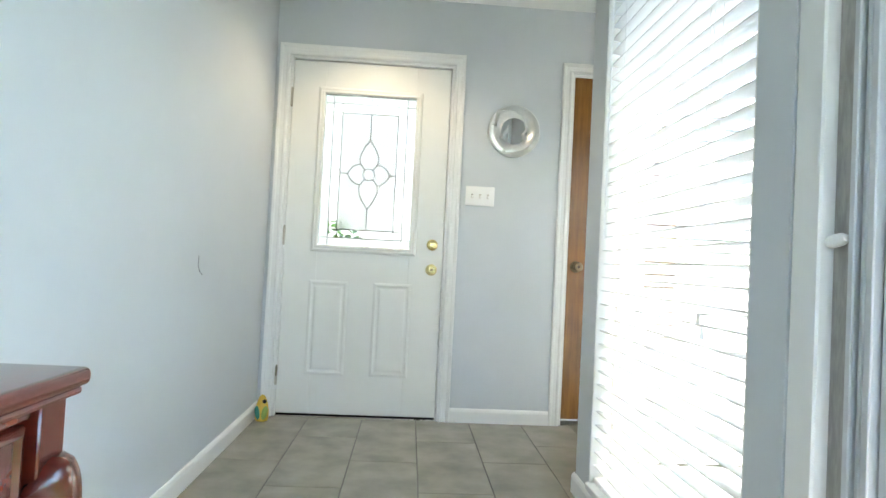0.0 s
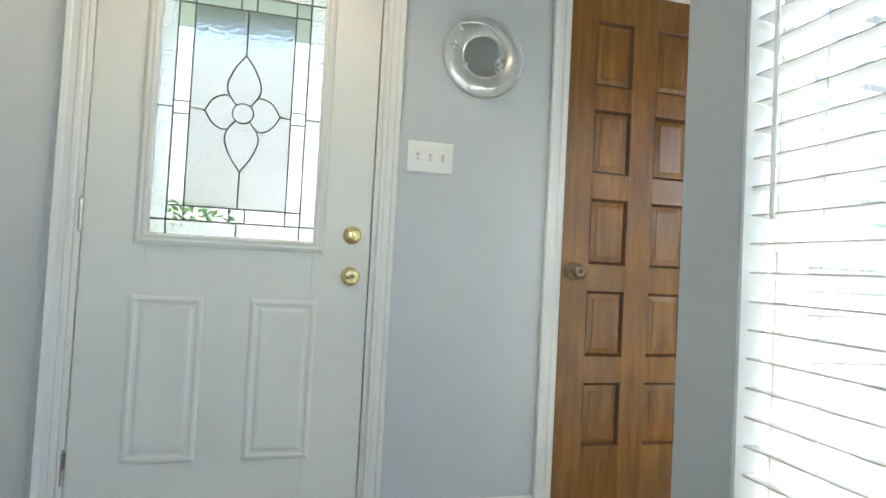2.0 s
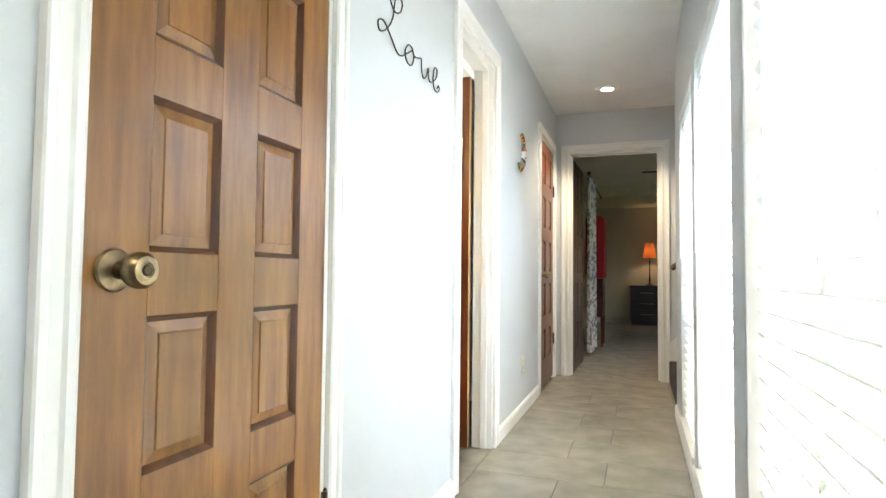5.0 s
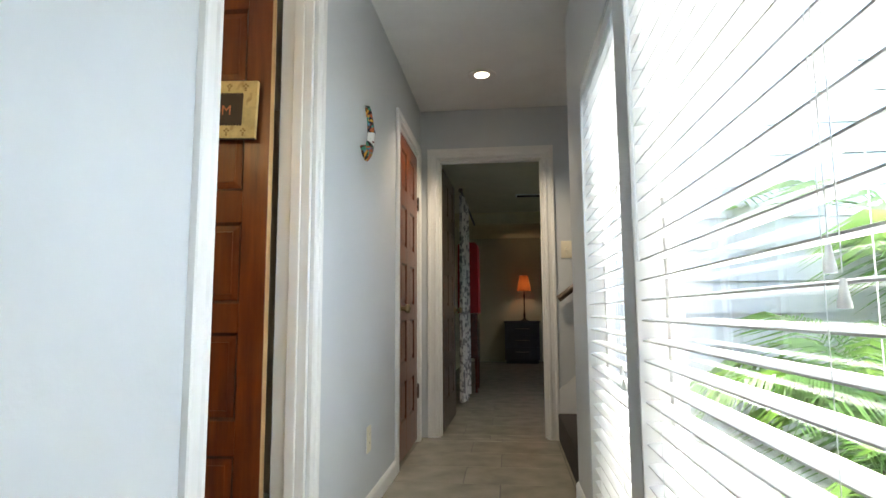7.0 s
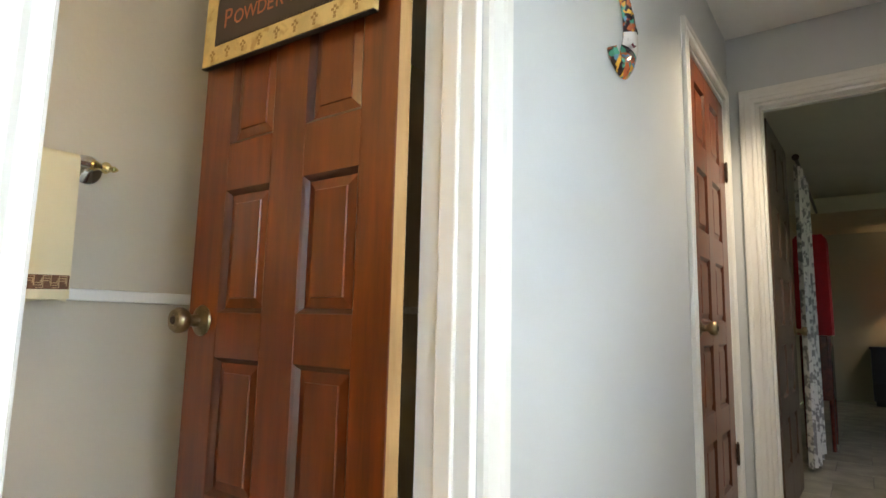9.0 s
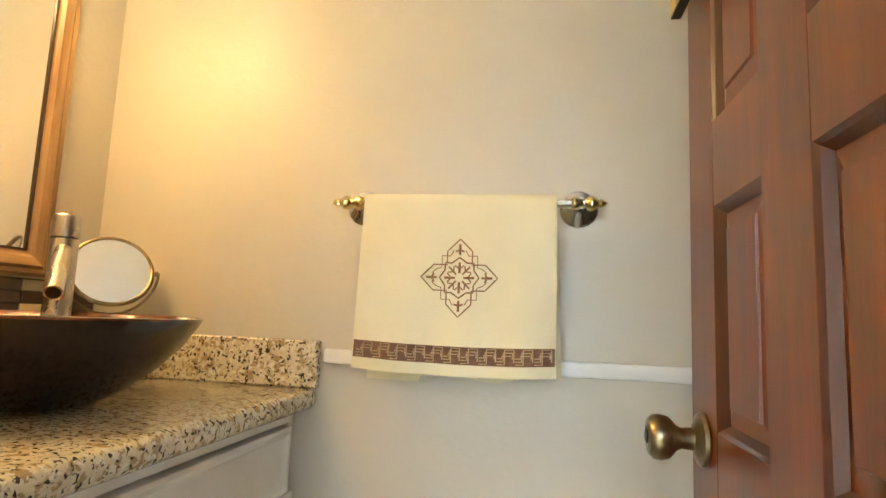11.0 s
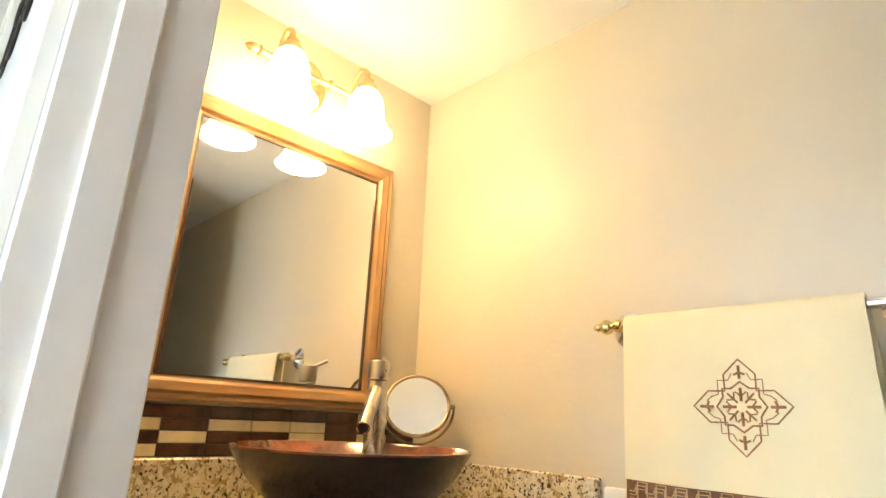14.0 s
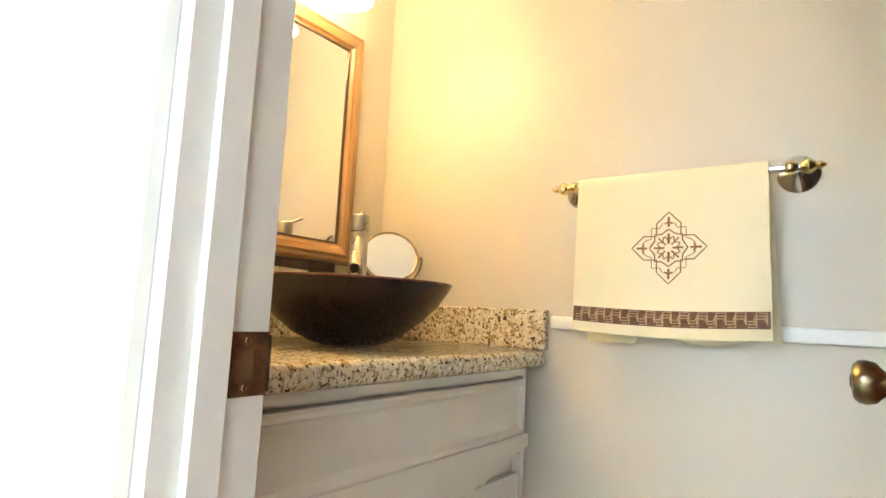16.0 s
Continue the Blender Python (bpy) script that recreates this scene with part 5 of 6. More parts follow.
def makeup_mirror():
    k = empty("makeup_mirror", "small round makeup mirror on a brass stand", "mirror")
    c = Vector((2.655, 4.642, 1.110))
    to = Vector((0.66, -0.58, 0.40)).normalized()
    rot = to.to_track_quat("Z", "Y").to_matrix().to_4x4()
    m = Matrix.Translation(c) @ rot
    part("rim", tube([m @ Vector((0.071 * math.cos(a), 0.071 * math.sin(a), 0)) for a in [k2 * math.pi / 24 for k2 in range(48)]], 0.0042, 8, True), M_AGED, k, "", True)
    part("glass", lathe([(0, 0.002), (0.069, 0.002), (0.070, -0.003), (0, -0.004)], m, 48), M_MIRROR, k)
    side = m.to_3x3() @ Vector((1, 0, 0))
    side.z = 0
    side.normalize()
    yoke = [c + side * 0.083 * math.cos(a) + Vector((0, 0, 0.083 * math.sin(a))) for a in [math.pi + j * math.pi / 20 for j in range(21)]]
    part("yoke", tube(yoke, 0.0028, 8), M_AGED, k, "", True)
    for s in (-1, 1):
        part("pivot", lathe([(0, 0), (0.005, 0.0), (0.006, 0.006), (0, 0.012)], Matrix.Translation(c + side * s * 0.075) @ (side * s).to_track_quat("Z", "Y").to_matrix().to_4x4(), 12), M_AGED, k, "", True)
    part("stem", tube([(c.x, c.y, 0.9), (c.x, c.y, c.z - 0.083)], 0.004, 10), M_AGED, k, "", True)
    part("foot", lathe([(0, 0.012), (0.006, 0.010), (0.03, 0.006), (0.045, 0.001), (0.045, 0.0)], Matrix.Translation((c.x, c.y, 0.9)), 28), M_AGED, k, "", True)


makeup_mirror()


def towel_bar():
    b = empty("towel_bar", "chrome and brass towel bar with round wall rosettes", "towel bar")
    y, z = 4.700, 1.258
    part("bar", tube([(3.115, y, z), (3.545, y, z)], 0.0085, 16), M_CHROME, b, "", True)
    for x, s in ((3.120, -1), (3.538, 1)):
        r = part("rosette", lathe([(0, 0.020), (0.012, 0.018), (0.020, 0.010), (0.030, 0.007), (0.035, 0.002), (0.035, 0)], Matrix.Translation((x, PY, z)) @ pose(0, 0, 0, 90, 0, 0), 32), M_CHROME, b, "", True)
        part("post", tube([(x, PY - 0.015, z), (x, y, z)], 0.010, 16), M_CHROME, r, "", True)
        part("finial", lathe([(0.0085, -0.016), (0.012, -0.012), (0.012, -0.004), (0.009, 0.0), (0.008, 0.008), (0.013, 0.014), (0.014, 0.020), (0.010, 0.027), (0.006, 0.031), (0.008, 0.036), (0.004, 0.044), (0, 0.047)], Matrix.Translation((x, y, z)) @ pose(0, 0, 0, 0, 90 * s, 0), 24), M_BRASS, b, "polished brass finial", True)


towel_bar()


def towel():
    t = empty("hand_towel", "cream cotton hand towel with brown embroidery on the bar", "towel")
    x0, x1, yb, zb, r = 3.143, 3.497, 4.700, 1.258, 0.0125
    path = []
    front, back = 0.952, 0.942
    n1 = 26
    for k in range(n1 + 1):
        path.append((-1, front + (zb - front) * k / n1))
    for k in range(1, 8):
        path.append((math.pi * k / 8, None))
    for k in range(n1 + 1):
        path.append((1, zb - (zb - back) * k / n1))
    nx = 40

    def place(i, k, off=0.0):
        u = i / nx
        x = x0 + (x1 - x0) * u
        a, z = path[k]
        if z is None:
            return Vector((x, yb - (r + off) * math.cos(a), zb + (r + off) * math.sin(a)))
        drop = (zb - z) / (zb - front)
        flare = 0.003 * drop * (u - 0.5) * 2
        wave = 0.006 * drop * math.sin(u * 9.0 + 0.6) + 0.003 * drop * math.sin(u * 21 + drop * 3)
        if a < 0:
            sag = 0.006 * drop * math.sin(u * math.pi)
            return Vector((x + flare, yb - r - off - 0.010 * drop - wave, z - sag))
        skew = -0.012 * drop * (1 if u < 0.3 else 0.6 * math.sin(u * 12))
        return Vector((x + 0.012 * drop + flare * 0.3, min(yb + r + off + 0.006 * drop + wave * 0.6, PY - 0.016), z + skew))
    bm = bmesh.new()
    outer = [[bm.verts.new(place(i, k, 0.004)) for i in range(nx + 1)] for k in range(len(path))]
    inner = [[bm.verts.new(place(i, k, 0.0)) for i in range(nx + 1)] for k in range(len(path))]
    for g in (outer, inner):
        for q, rr in zip(g, g[1:]):
            for i in range(nx):
                bm.faces.new((q[i], q[i + 1], rr[i + 1], rr[i]))
    for k in range(len(path) - 1):
        for i in (0, nx):
            bm.faces.new((outer[k][i], outer[k + 1][i], inner[k + 1][i], inner[k][i]))
    for i in range(nx):
        for k in (0, len(path) - 1):
            bm.faces.new((outer[k][i], outer[k][i + 1], inner[k][i + 1], inner[k][i]))
    part("cloth", bm, M_TOWEL, t, "", True)

    def on(x, z, off=0.0048):
        """A point on the towel's front."""
        u = (x - x0) / (x1 - x0)
        drop = (zb - z) / (zb - front)
        wave = 0.006 * drop * math.sin(u * 9.0 + 0.6) + 0.003 * drop * math.sin(u * 21 + drop * 3)
        return Vector((x + 0.003 * drop * (u - 0.5) * 2, yb - r - off - 0.010 * drop - wave, z - 0.006 * drop * math.sin(u * math.pi)))

    def stitch(points, w=0.0011, material=M_THREAD, closed=False, name="embroidery"):
        fine = []
        pts = points + points[:1] if closed else points
        for (a, b), (c, d) in zip(pts, pts[1:]):
            n = max(2, int(math.hypot(c - a, d - b) / 0.006))
            fine += [on(a + (c - a) * j / n, b + (d - b) * j / n) for j in range(n)]
        fine.append(on(*pts[-1]))
        part(name, tube(fine, w, 5), material, t)
    cx, cz = 3.328, 1.121
    s = 0.0685

    def motif(outline, w=0.0012):
        stitch([(cx + u * s, cz + v * s) for u, v in outline], w, M_THREAD, True)
    motif([(0, 1), (0.33, 0.68), (0.33, 0.33), (0.68, 0.33), (1, 0), (0.68, -0.33), (0.33, -0.33), (0.33, -0.68), (0, -1), (-0.33, -0.68), (-0.33, -0.33), (-0.68, -0.33), (-1, 0), (-0.68, 0.33), (-0.33, 0.33), (-0.33, 0.68)])
    motif([(0, 0.52), (0.20, 0.38), (0.38, 0.38), (0.38, 0.20), (0.52, 0), (0.38, -0.20), (0.38, -0.38), (0.20, -0.38), (0, -0.52), (-0.20, -0.38), (-0.38, -0.38), (-0.38, -0.20), (-0.52, 0), (-0.38, 0.20), (-0.38, 0.38), (-0.20, 0.38)], 0.0014)
    for sx in (-1, 1):
        for sz in (-1, 1):
            stitch([(cx + sx * s * 0.16, cz + sz * s * 0.70), (cx + sx * s * 0.24, cz + sz * s * 0.56), (cx + sx * s * 0.47, cz + sz * s * 0.56), (cx + sx * s * 0.47, cz + sz * s * 0.26), (cx + sx * s * 0.60, cz + sz * s * 0.22), (cx + sx * s * 0.72, cz + sz * s * 0.12)], 0.0008)
    for k in range(8):
        a = k * math.pi / 4
        stitch([(cx + 0.008 * math.cos(a), cz + 0.008 * math.sin(a)), (cx + 0.027 * math.cos(a), cz + 0.027 * math.sin(a))], 0.0022 if k % 2 == 0 else 0.0016)
        for d in (-0.35, 0.35):
            stitch([(cx + 0.015 * math.cos(a), cz + 0.015 * math.sin(a)), (cx + 0.023 * math.cos(a + d), cz + 0.023 * math.sin(a + d))], 0.0012)
    for ux, uz in ((0, 1), (1, 0), (0, -1), (-1, 0)):
        px, pz = cx + ux * s * 0.72, cz + uz * s * 0.72
        stitch([(px - ux * 0.009, pz - uz * 0.009), (px + ux * 0.010, pz + uz * 0.010)], 0.0022)
        stitch([(px - uz * 0.008 - ux * 0.003, pz - ux * 0.008 - uz * 0.003), (px, pz), (px + uz * 0.008 - ux * 0.003, pz + ux * 0.008 - uz * 0.003)], 0.0018)
    # woven key border
    bm = bmesh.new()
    cols = 44
    lo, hi = 0.972, 1.002
    grid = [[bm.verts.new(on(x0 + 0.002 + (x1 - x0 - 0.004) * i / cols, z, 0.0046)) for i in range(cols + 1)] for z in (lo, hi)]
    for i in range(cols):
        bm.faces.new((grid[0][i], grid[0][i + 1], grid[1][i + 1], grid[1][i]))
    part("key_border", bm, M_THREAD_DARK, t, "dark brown woven border")
    light = mat("tan_weave", (0.60, 0.42, 0.24), 0.85, vary=0.2, scale=80)
    step = (x1 - x0 - 0.012) / 11
    for k in range(11):
        a = x0 + 0.006 + k * step
        h = hi - lo
        for g in (0.0, 0.17, 0.34):
            w = step
            pts = [(a + w * 0.04, lo + h * (0.10 + g)), (a + w * (0.46 - g * 0.45), lo + h * (0.10 + g)), (a + w * (0.46 - g * 0.45), hi - h * (0.08 + g)), (a + w * (0.96 - g * 0.45), hi - h * (0.08 + g)), (a + w * (0.96 - g * 0.45), lo + h * (0.10 + g) + 0.004)]
            fine = [on(x, z, 0.0050) for x, z in pts]
            part("key_thread", tube(fine, 0.0012, 4), light, t)


towel()


def door_sign():
    s = empty("door_sign", "cream and brown Powder Room sign hung on the door", "sign")
    m0 = Matrix.Translation(free) @ pose(0, 0, 0, 0, 0, turn)
    s.matrix_world = m0 @ Matrix.Translation((0.285, 0, 1.56)) @ pose(0, 0, 0, 0, 2.2, 0) @ Matrix.Translation((-0.285, 0, -1.56))
    x0, x1, z0, z1 = 0.022, 0.548, 1.456, 1.649
    cream = mat("antique_cream_paint", (0.62, 0.47, 0.20), 0.6, vary=0.25, scale=14, spots=[(26, (0.42, 0.28, 0.10), 0.60, 0.70)])
    dark = mat("dark_brown_paint", (0.035, 0.020, 0.016), 0.5)
    rust = mat("rust_paint", (0.42, 0.13, 0.06), 0.6)
    part("board", box(x0, x1, -0.028, -0.012, z0, z1, 0.002, 1), cream, s)
    part("board_edge", box(x0 + 0.001, x1 + 0.0015, -0.0275, -0.0145, z0 - 0.002, z0), M_BLACK, s)
    b = 0.046
    part("dark_field", box(x0 + b, x1 - b, -0.0292, -0.0281, z0 + b, z1 - b), dark, s)
    bm = bmesh.new()
    n = 46
    for k in range(n):
        x = x0 + b + (x1 - x0 - 2 * b) * (k + 0.5) / n
        for z in (z0 + b, z1 - b):
            add_box(bm, x - 0.0035, x + 0.0035, -0.0297, -0.0281, z - 0.004, z + 0.004)
    tagged(part("dotted_border", bm, dark, s), kind="stuff")
    olive = mat("olive_paint", (0.30, 0.19, 0.06), 0.7)
    for k in range(9):
        for z in (z0 + 0.022, z1 - 0.022):
            x = x0 + 0.04 + (x1 - x0 - 0.08) * k / 8
            bm = bmesh.new()
            for j in range(5):
                u, v = (0.0, 0.006, -0.006, 0.0, 0.0)[j], (0.009, 0.003, 0.003, -0.004, -0.011)[j]
                add_box(bm, x + u - 0.0035, x + u + 0.0035, -0.0286, -0.0281, z + v - 0.0028, z + v + 0.0028)
            part("painted_sprig", bm, olive, s)
    turn_up = Matrix(((1, 0, 0, x0 + b + 0.028), (0, 0, -1, -0.0293), (0, 1, 0, z0 + 0.078), (0, 0, 0, 1)))
    lettering("letter", [("P", 1.25, 0.0), ("O", 0.92, 0.037), ("W", 0.92, 0.072), ("D", 0.92, 0.118), ("E", 0.92, 0.151), ("R", 0.92, 0.178), ("R", 1.25, 0.222), ("O", 0.92, 0.262), ("O", 0.92, 0.298), ("M", 0.92, 0.334)], 0.049, rust, s, turn_up)
    part("hanging_wire", tube([(x0 + 0.12, -0.013, z1), ((x0 + x1) / 2 - 0.02, -0.004, z1 + 0.075), (x1 - 0.12, -0.013, z1)], 0.001, 5), M_BLACK, s)
    part("hook_flower", star(0.028, 0.012, Matrix.Translation(((x0 + x1) / 2 - 0.02, -0.002, z1 + 0.085)) @ NORTH_OUT), M_BLACK, s)


door_sign()

# ---- far room ----
def nightstand():
    n = empty("nightstand", "dark charcoal three-drawer nightstand against the far wall", "nightstand")
    x0, x1, y0, y1 = 12.02, 12.44, 2.63, 3.23
    part("body", box(x0 + 0.02, x1, y0, y1, 0.06, 0.70), M_NAVY, n)
    part("top", box(x0, x1, y0 - 0.015, y1 + 0.015, 0.70, 0.735, 0.005), M_NAVY, n)
    for k in range(3):
        z = 0.09 + 0.2 * k
        d = part("drawer", box(x0, x0 + 0.019, y0 + 0.02, y1 - 0.02, z, z + 0.185, 0.005), M_NAVY, n)
        part("pull", tube([(x0 - 0.02, y0 + 0.18, z + 0.11), (x0 - 0.02, y1 - 0.18, z + 0.11)], 0.008, 8), M_CHROME, d, "", True)
    part("plinth", box(x0 + 0.04, x1, y0 + 0.02, y1 - 0.02, 0.0, 0.06), M_NAVY, n)


nightstand()


def table_lamp():
    l = empty("table_lamp", "lit table lamp with an orange-brown shade on the nightstand", "lamp")
    c = Matrix.Translation((12.15, 2.88, 0.735))
    part("base", lathe([(0, 0), (0.07, 0), (0.07, 0.015), (0.03, 0.03), (0.014, 0.06), (0.022, 0.11), (0.012, 0.16), (0.010, 0.40), (0.018, 0.44), (0.008, 0.47), (0.008, 0.56)], c, 24), M_BRONZE, l, "", True)
    cloth = mat("burnt_orange_shade", (0.42, 0.12, 0.03), 0.8, vary=0.15, scale=40)
    nd, lk = cloth.node_tree.nodes, cloth.node_tree.links
    tr = nd.new("ShaderNodeBsdfTranslucent")
    tr.inputs[0].default_value = (0.40, 0.12, 0.035, 1)
    mx = nd.new("ShaderNodeMixShader")
    mx.inputs[0].default_value = 0.14
    lk.new(nd["Principled BSDF"].outputs[0], mx.inputs[1])
    lk.new(tr.outputs[0], mx.inputs[2])
    lk.new(mx.outputs[0], nd["Material Output"].inputs[0])
    part("shade", lathe([(0.125, 0.53), (0.075, 0.80)], c, 32), cloth, l, "burnt orange cloth shade", True)


table_lamp()


def curtain():
    c = empty("curtain", "grey and white patterned curtain hanging from a rod", "curtain")
    cloth = mat("patterned_curtain_cloth", (0.60, 0.58, 0.55), 0.9, second=(0.20, 0.19, 0.19), mix=(0.46, 0.52), scale=16)
    bm = bmesh.new()
    n = 60
    cols = []
    for k in range(n + 1):
        x = 7.50 + 0.80 * k / n
        y = 3.60 + 0.03 * math.sin(k * 1.05) + 0.01 * math.sin(k * 0.37)
        cols.append([bm.verts.new((x, y, 0.03)), bm.verts.new((x, y * 0.7 + 3.60 * 0.3, 2.06)), bm.verts.new((x, y * 0.7 + 3.60 * 0.3 + 0.004, 2.06)), bm.verts.new((x, y + 0.004, 0.03))])
    for q, r in zip(cols, cols[1:]):
        for i in range(4):
            bm.faces.new((q[i], q[(i + 1) % 4], r[(i + 1) % 4], r[i]))
    part("cloth", bm, cloth, c, "", True)
    part("rod", tube([(7.40, 3.60, 2.08), (9.6, 3.60, 2.08)], 0.012, 10), M_BRONZE, c, "", True)
    part("finial", lathe([(0, 0), (0.022, 0.012), (0.022, 0.025), (0, 0.04)], Matrix.Translation((7.40, 3.60, 2.08)) @ pose(0, 0, 0, 0, -90, 0), 14), M_BRONZE, c, "", True)


curtain()


def blanket_rack():
    r = empty("blanket_rack", "dark wooden rack with a red blanket draped over it", "rack")
    x0, x1, y = 8.42, 8.80, 3.555
    for x in (x0, x1):
        for dy in (-0.03, 0.14):
            part("leg", tube([(x, y + dy, 0), (x, y + dy, 0.35), (x, y + dy * 0.9, 0.88)], lambda u: 0.014 + 0.01 * u, 8), M_CHERRY, r, "", True)
    part("seat_rail", box(x0 - 0.02, x1 + 0.02, y - 0.05, y + 0.16, 0.38, 0.88, 0.01), M_CHERRY, r)
    bm = bmesh.new()
    n = 20
    cols = []
    for k in range(n + 1):
        x = x0 - 0.03 + (x1 - x0 + 0.06) * k / n
        d = 0.006 * math.sin(k * 1.1)
        cols.append([bm.verts.new(p) for p in ((x, y - 0.062 + d, 0.885), (x, y - 0.055 + d, 1.66), (x, y - 0.03, 1.69), (x, y + 0.14, 1.69), (x, y + 0.165 + d, 1.66), (x, y + 0.172 + d, 0.885))])
    for q, s in zip(cols, cols[1:]):
        for i in range(6):
            bm.faces.new((q[i], q[(i + 1) % 6], s[(i + 1) % 6], s[i]))
    bm.faces.new(cols[0])
    bm.faces.new(cols[-1])
    part("blanket", bm, M_RED, r, "red cloth", True)


blanket_rack()


def ceiling_vent():
    v = empty("ceiling_vent", "small slatted ceiling vent in the far room", "vent")
    v.location = (9.40, 2.87, TOP)
    part("frame", box(-0.08, 0.08, -0.17, 0.17, -0.012, -0.001, 0.003, 1), M_CEIL, v)
    # near-black strips paint the shade in the gaps between the vent's slats
    for k in range(6):
        part("slat", box(-0.055 + 0.02 * k, -0.045 + 0.02 * k, -0.15, 0.15, -0.016, -0.0125), M_GAP, v)


ceiling_vent()

# ---- courtyard ----
fixed("ground", box(-60, 60, -60, 60, -0.22, -0.16), M_GRASS, "green lawn round the house and in the courtyard", "ground")
fixed("pavement", box(2.3, 3.5, 2.35, YS - 0.14, -0.159, -0.12), M_CONCRETE, "pale concrete path under the windows", "pavement")
fixed("porch", box(-2.5, 3.0, YN + 0.14, YN + 4.0, -0.159, -0.06), M_CONCRETE, "pale concrete porch before the front door", "pavement")


# unseen roof, added to keep skylight off the front door glass
bm = box(-2.6, 3.1, YN + 0.14, YN + 2.6, 2.62, 2.74)
fixed("porch_shade_roof", bm, M_SIDING, "unseen white roof added to dim the front door glass", "roof")
fixed("porch_column", box(-0.62, -0.38, YN + 1.3, YN + 1.54, -0.06, 2.62, 0.01), mat("grey_green_brick_paint", (0.20, 0.24, 0.21), 0.8, vary=0.3, scale=14, bump=0.5, bump_scale=30), "grey-green painted porch column", "column")


def hedge():
    bm = bmesh.new()
    rng = random.Random(8)
    for _ in range(3000):
        x, y, z = rng.uniform(-1.9, -0.05), YN + 2.2 + rng.uniform(-0.3, 0.3), rng.uniform(-0.1, 1.25)
        a, b = rng.uniform(0, 6.283), rng.uniform(-0.6, 0.6)
        u = Vector((math.cos(a), math.sin(a), b)) * 0.045
        v = Vector((-math.sin(a), math.cos(a), 0.5)) * 0.018
        p = Vector((x, y, z))
        bm.faces.new([bm.verts.new(q) for q in (p - u, p + v, p + u, p - v)])
    tagged(part("hedge", bm, M_LEAF), "leafy green hedge beyond the porch", "hedge", kind="stuff")


hedge()
# added wall that hides the bright horizon behind the front door glass
fixed("sky_block_wall", box(-9, 9, YN + 5.0, YN + 5.2, -0.16, 3.4), M_CONCRETE, "plain pale wall added beyond the porch to dim the door glass", "wall")


def fence(name, x0, x1, y, label):
    f = empty(name, label, "fence", kind="structure")
    n = int((x1 - x0) / 0.14)
    me = bpy.data.meshes.new("fence_board")
    b2 = box(0, 0.134, 0, 0.02, -0.16, 1.75, 0.003, 1)
    bmesh.ops.recalc_face_normals(b2, faces=b2.faces)
    b2.to_mesh(me)
    b2.free()
    me.materials.append(M_SIDING)
    for k in range(n):
        o = new("fence_board", me)
        o.parent = f
        o.location = (x0 + 0.14 * k, y, 0)


fence("fence_1", -1.0, 9.0, -3.4, "white board fence behind the courtyard garden")

siding = fixed("siding", box(4.735, 4.749, 0.08, YS - 0.13, -0.16, 3.2), M_SIDING, "white lap siding on the courtyard side of the stairs", "wall")
for k in range(22):
    part("lap_board", prism([(0, 0), (0.016, 0), (0.006, 0.145), (0, 0.145)], 2.6, Matrix(((-1, 0, 0, 4.735), (0, 0, 1, 0.09), (0, 1, 0, -0.15 + 0.148 * k), (0, 0, 0, 1)))), M_SIDING, siding)


def frond_mesh(length, rng):
    """One arching palm leaf: a stalk with two rows of narrow drooping leaflets."""
    bm = bmesh.new()
    spine = []
    for k in range(15):
        u = k / 14
        spine.append(Vector((length * u * (1 - 0.15 * u), 0, length * (0.75 * u - 0.85 * u * u))))
    add_tube(bm, spine, lambda u: 0.008 * (1 - 0.85 * u) + 0.001, 5)
    for k in range(2, 42):
        u = k / 42
        i = min(13, int(u * 14))
        p = spine[i].lerp(spine[i + 1], u * 14 - i)
        ln = length * 0.34 * math.sin(math.pi * min(1, 0.12 + u * 0.95)) + 0.04
        for s in (-1, 1):
            d = Vector((0.55 + 0.4 * u, s, -0.25 + rng.uniform(-0.12, 0.12))).normalized()
            w = 0.011
            a, b, c = p, p + d * ln * 0.5 + Vector((w, 0, 0.01)), p + d * ln + Vector((0, 0, -0.10 * ln / 0.3))
            e = p + d * ln * 0.5 - Vector((w, 0, -0.01))
            bm.faces.new([bm.verts.new(v) for v in (a, b, c, e)])
    me = bpy.data.meshes.new("frond")
    bm.to_mesh(me)
    bm.free()
    me.materials.append(M_LEAF)
    return me


RNG = random.Random(11)
FRONDS = [frond_mesh(l, RNG) for l in (0.9, 1.1, 1.3)]


def palm(x, y, trunk, count, size=1.0):
    p = empty("palm", "green garden palm with long feathery fronds", "palm", "courtyard palms")
    p.location = (x, y, -0.16)
    part("trunk", lathe([(0, 0), (0.09, 0), (0.07, trunk * 0.3), (0.06, trunk * 0.7), (0.05, trunk), (0, trunk + 0.03)], None, 14), mat("palm_trunk", (0.16, 0.11, 0.07), 0.9, vary=0.4, scale=18, bump=0.6, bump_scale=40), p, "", True)
    for k in range(count):
        f = new("frond", FRONDS[k % 3])
        f.parent = p
        f.matrix_local = Matrix.Translation((0, 0, trunk)) @ pose(0, 0, 0, RNG.uniform(-8, 8), RNG.uniform(-42, 12), k * 137.5) @ Matrix.Scale(size * RNG.uniform(0.85, 1.15), 4)


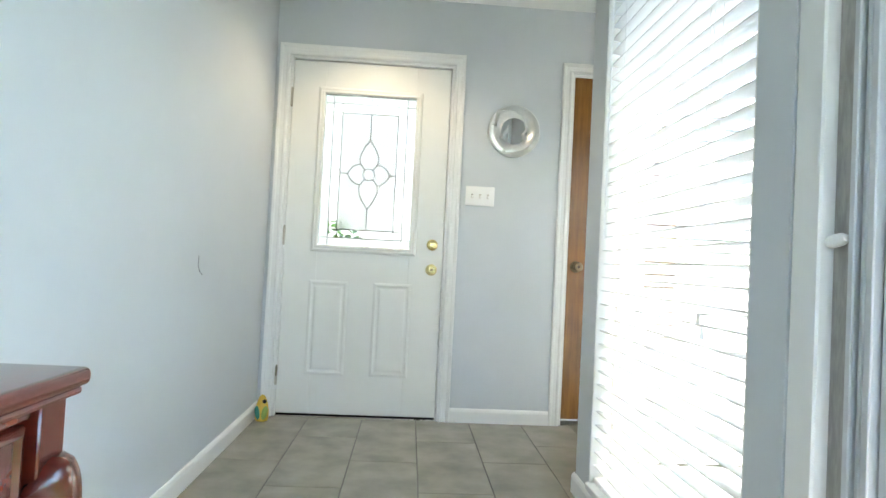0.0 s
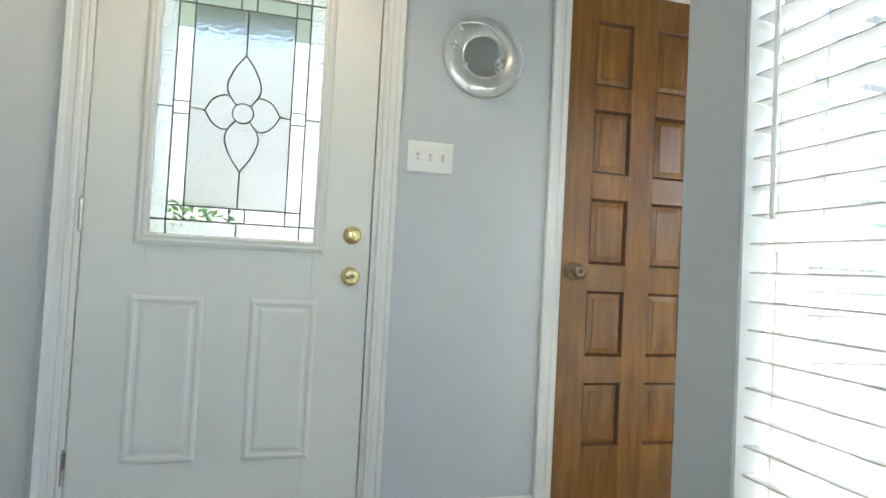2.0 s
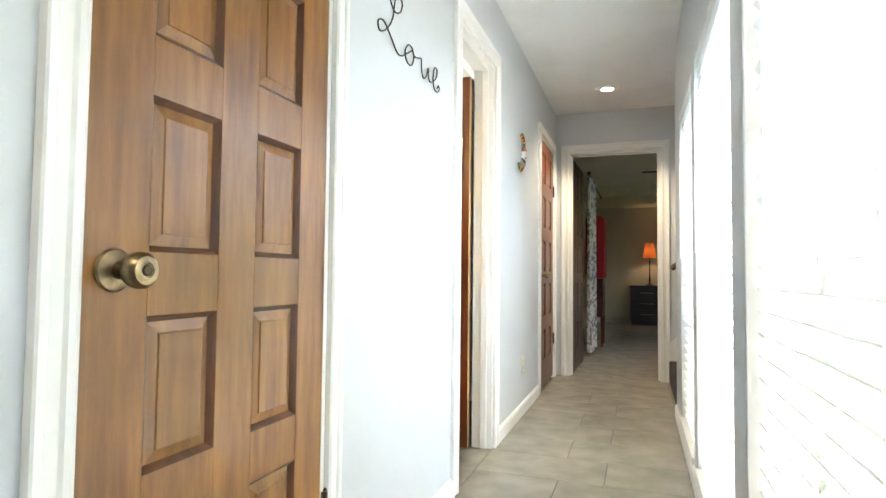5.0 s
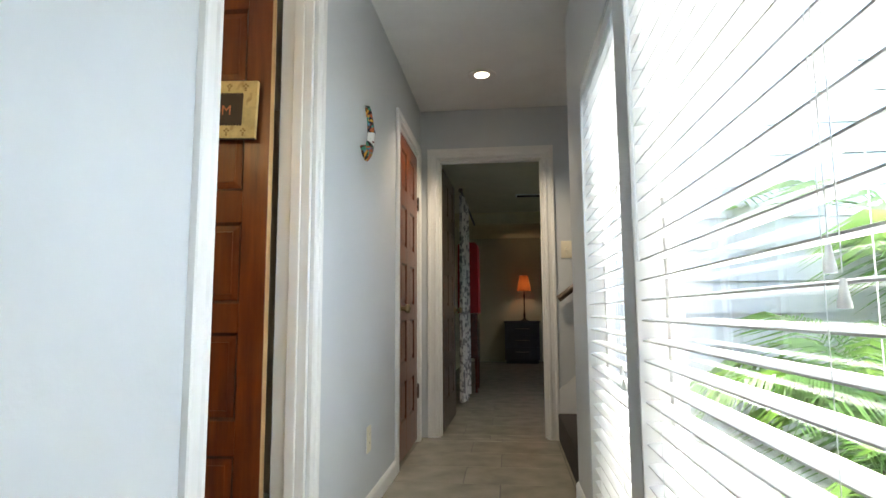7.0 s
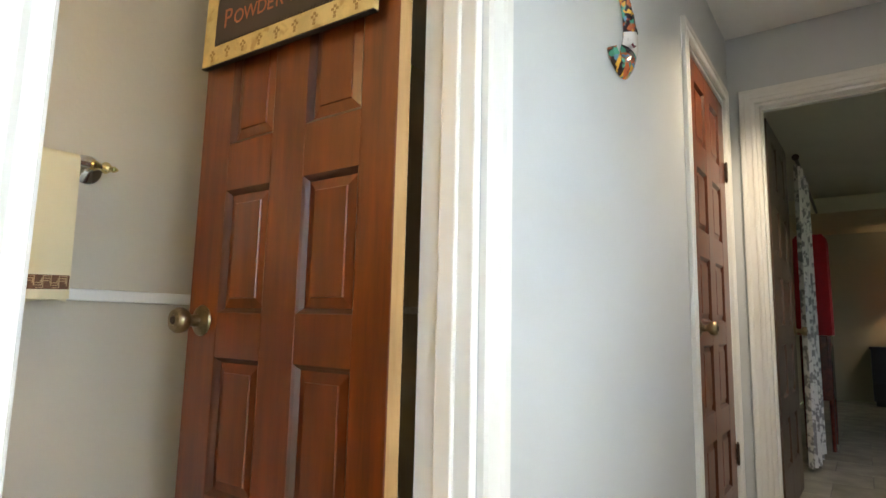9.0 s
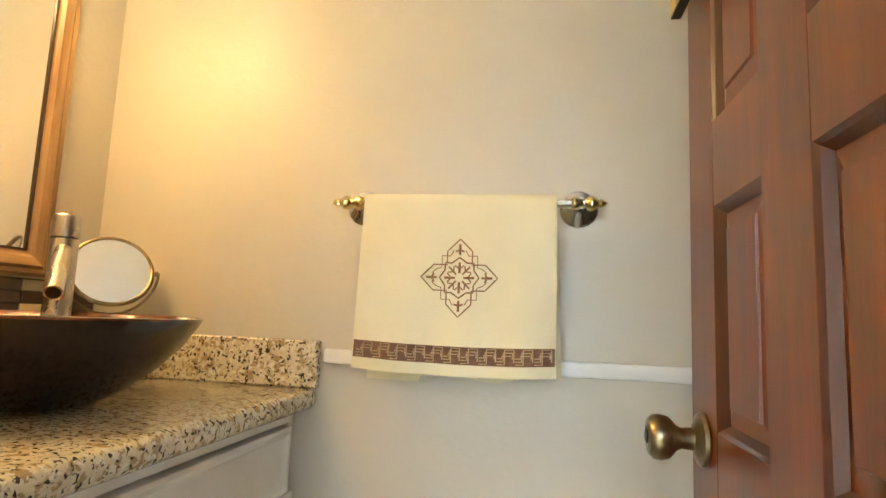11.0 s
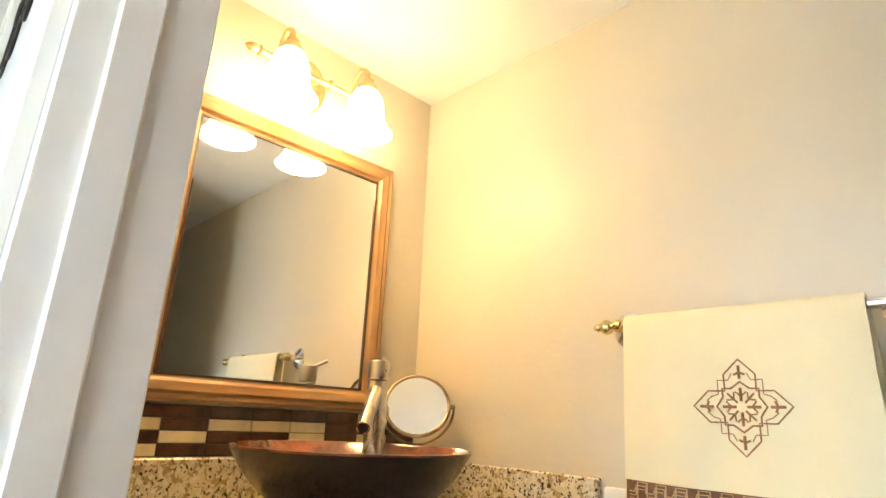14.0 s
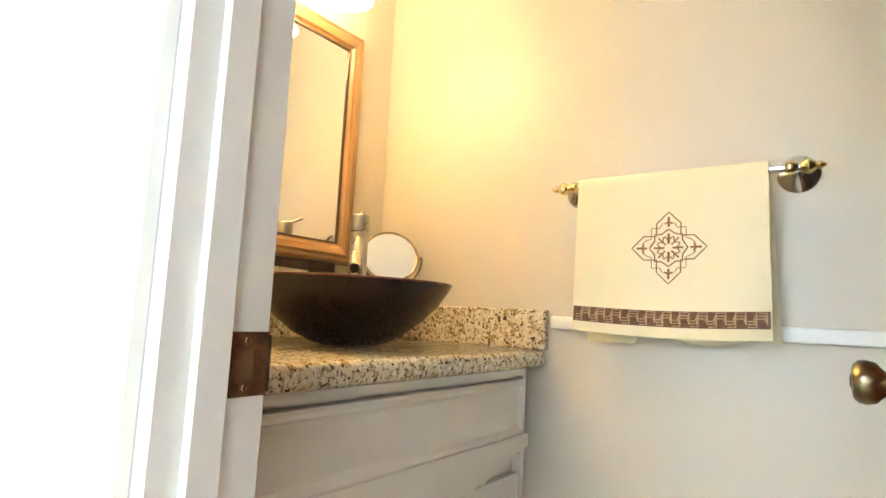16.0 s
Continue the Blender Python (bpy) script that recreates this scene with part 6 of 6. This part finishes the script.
for x, y, tr, n, sz in ((3.95, 1.95, 0.70, 24, 0.60), (3.60, 1.90, 0.45, 22, 0.70), (4.45, 1.1, 0.95, 22, 1.0), (4.25, 0.3, 0.7, 22, 1.1), (2.6, 0.1, 0.25, 18, 0.8), (3.2, -0.9, 0.9, 22, 1.1), (4.4, -1.2, 0.5, 20, 1.1), (1.78, 2.25, 0.06, 18, 0.42), (2.2, 1.7, 0.15, 18, 0.6)):
    palm(x, y, tr, n, sz)


def grass_bed():
    bm = bmesh.new()
    rng = random.Random(4)
    for _ in range(3600):
        x, y = rng.uniform(1.45, 4.65), rng.uniform(-1.5, 2.5)
        h, a = rng.uniform(0.12, 0.42), rng.uniform(0, 6.283)
        d = Vector((math.cos(a), math.sin(a), 0))
        s = Vector((-d.y, d.x, 0)) * 0.006
        p = Vector((x, y, -0.16))
        bm.faces.new([bm.verts.new(v) for v in (p - s, p + s, p + d * h * 0.25 + Vector((0, 0, h * 0.7)) + s * 0.7, p + d * h * 0.25 + Vector((0, 0, h * 0.7)) - s * 0.7)])
        bm.faces.new([bm.verts.new(v) for v in (p + d * h * 0.25 + Vector((0, 0, h * 0.7)) - s * 0.7, p + d * h * 0.25 + Vector((0, 0, h * 0.7)) + s * 0.7, p + d * h * 0.7 + Vector((0, 0, h * 0.85)))])
    tagged(part("grass_bed", bm, M_LEAF), "long arching grass leaves in the courtyard bed", "grass", kind="stuff")


grass_bed()

# ---- floor tiles ----
def tile_mesh(w, l):
    me = bpy.data.meshes.new("tile")
    bm = box(0.0018, w - 0.0018, 0.0018, l - 0.0018, -0.008, 0.0, 0.0012, 1)
    bmesh.ops.recalc_face_normals(bm, faces=bm.faces)
    bm.to_mesh(me)
    bm.free()
    me.materials.append(M_TILE)
    return me


TILES = {}


def tile(x0, x1, y0, y1):
    if x1 - x0 < 0.01 or y1 - y0 < 0.01:
        return
    key = (round(x1 - x0, 4), round(y1 - y0, 4))
    if key not in TILES:
        TILES[key] = tile_mesh(*key)
    t = new("tile", TILES[key])
    t.parent = floor
    t.location = (x0, y0, 0.0)


def tiles(xs, y_low, y_high, starts, length=0.61):
    for k, (x0, x1) in enumerate(zip(xs, xs[1:])):
        y = starts[k % len(starts)]
        while y > y_low:
            y -= length
        while y < y_high:
            tile(x0, x1, max(y, y_low), min(y + length, y_high))
            y += length


FOYER = [XW] + [-0.052 + 0.302 * k for k in range(4)] + [1.155]
tiles(FOYER, -2.0, YN, [3.1, 3.455, 3.12, 3.427, 3.15], 0.64)
tiles([1.155, XE], -2.0, YS, [2.77], 0.64)
HALL = [1.155] + [3.09 + 0.3285 * k for k in range(-5, 10)] + [XEND]
tiles(HALL, YS, YN, [3.41, 3.212], 0.62)
tiles([4.87] + [x for x in HALL if x > 4.95], 2.0, YS, [2.6, 2.4], 0.62)
ROOM = [XEND] + [6.25 + 0.36 * k for k in range(18)]
ROOM[-1] = RX
tiles(ROOM, 1.6, RY1, [3.3, 3.5], 0.72)
# inside the door openings and the powder room
for a, b in (D1, D2, D4):
    tile(a, b, YN, YN + 0.12)
tile(D3[0], D3[1], YN, YN + 0.13)
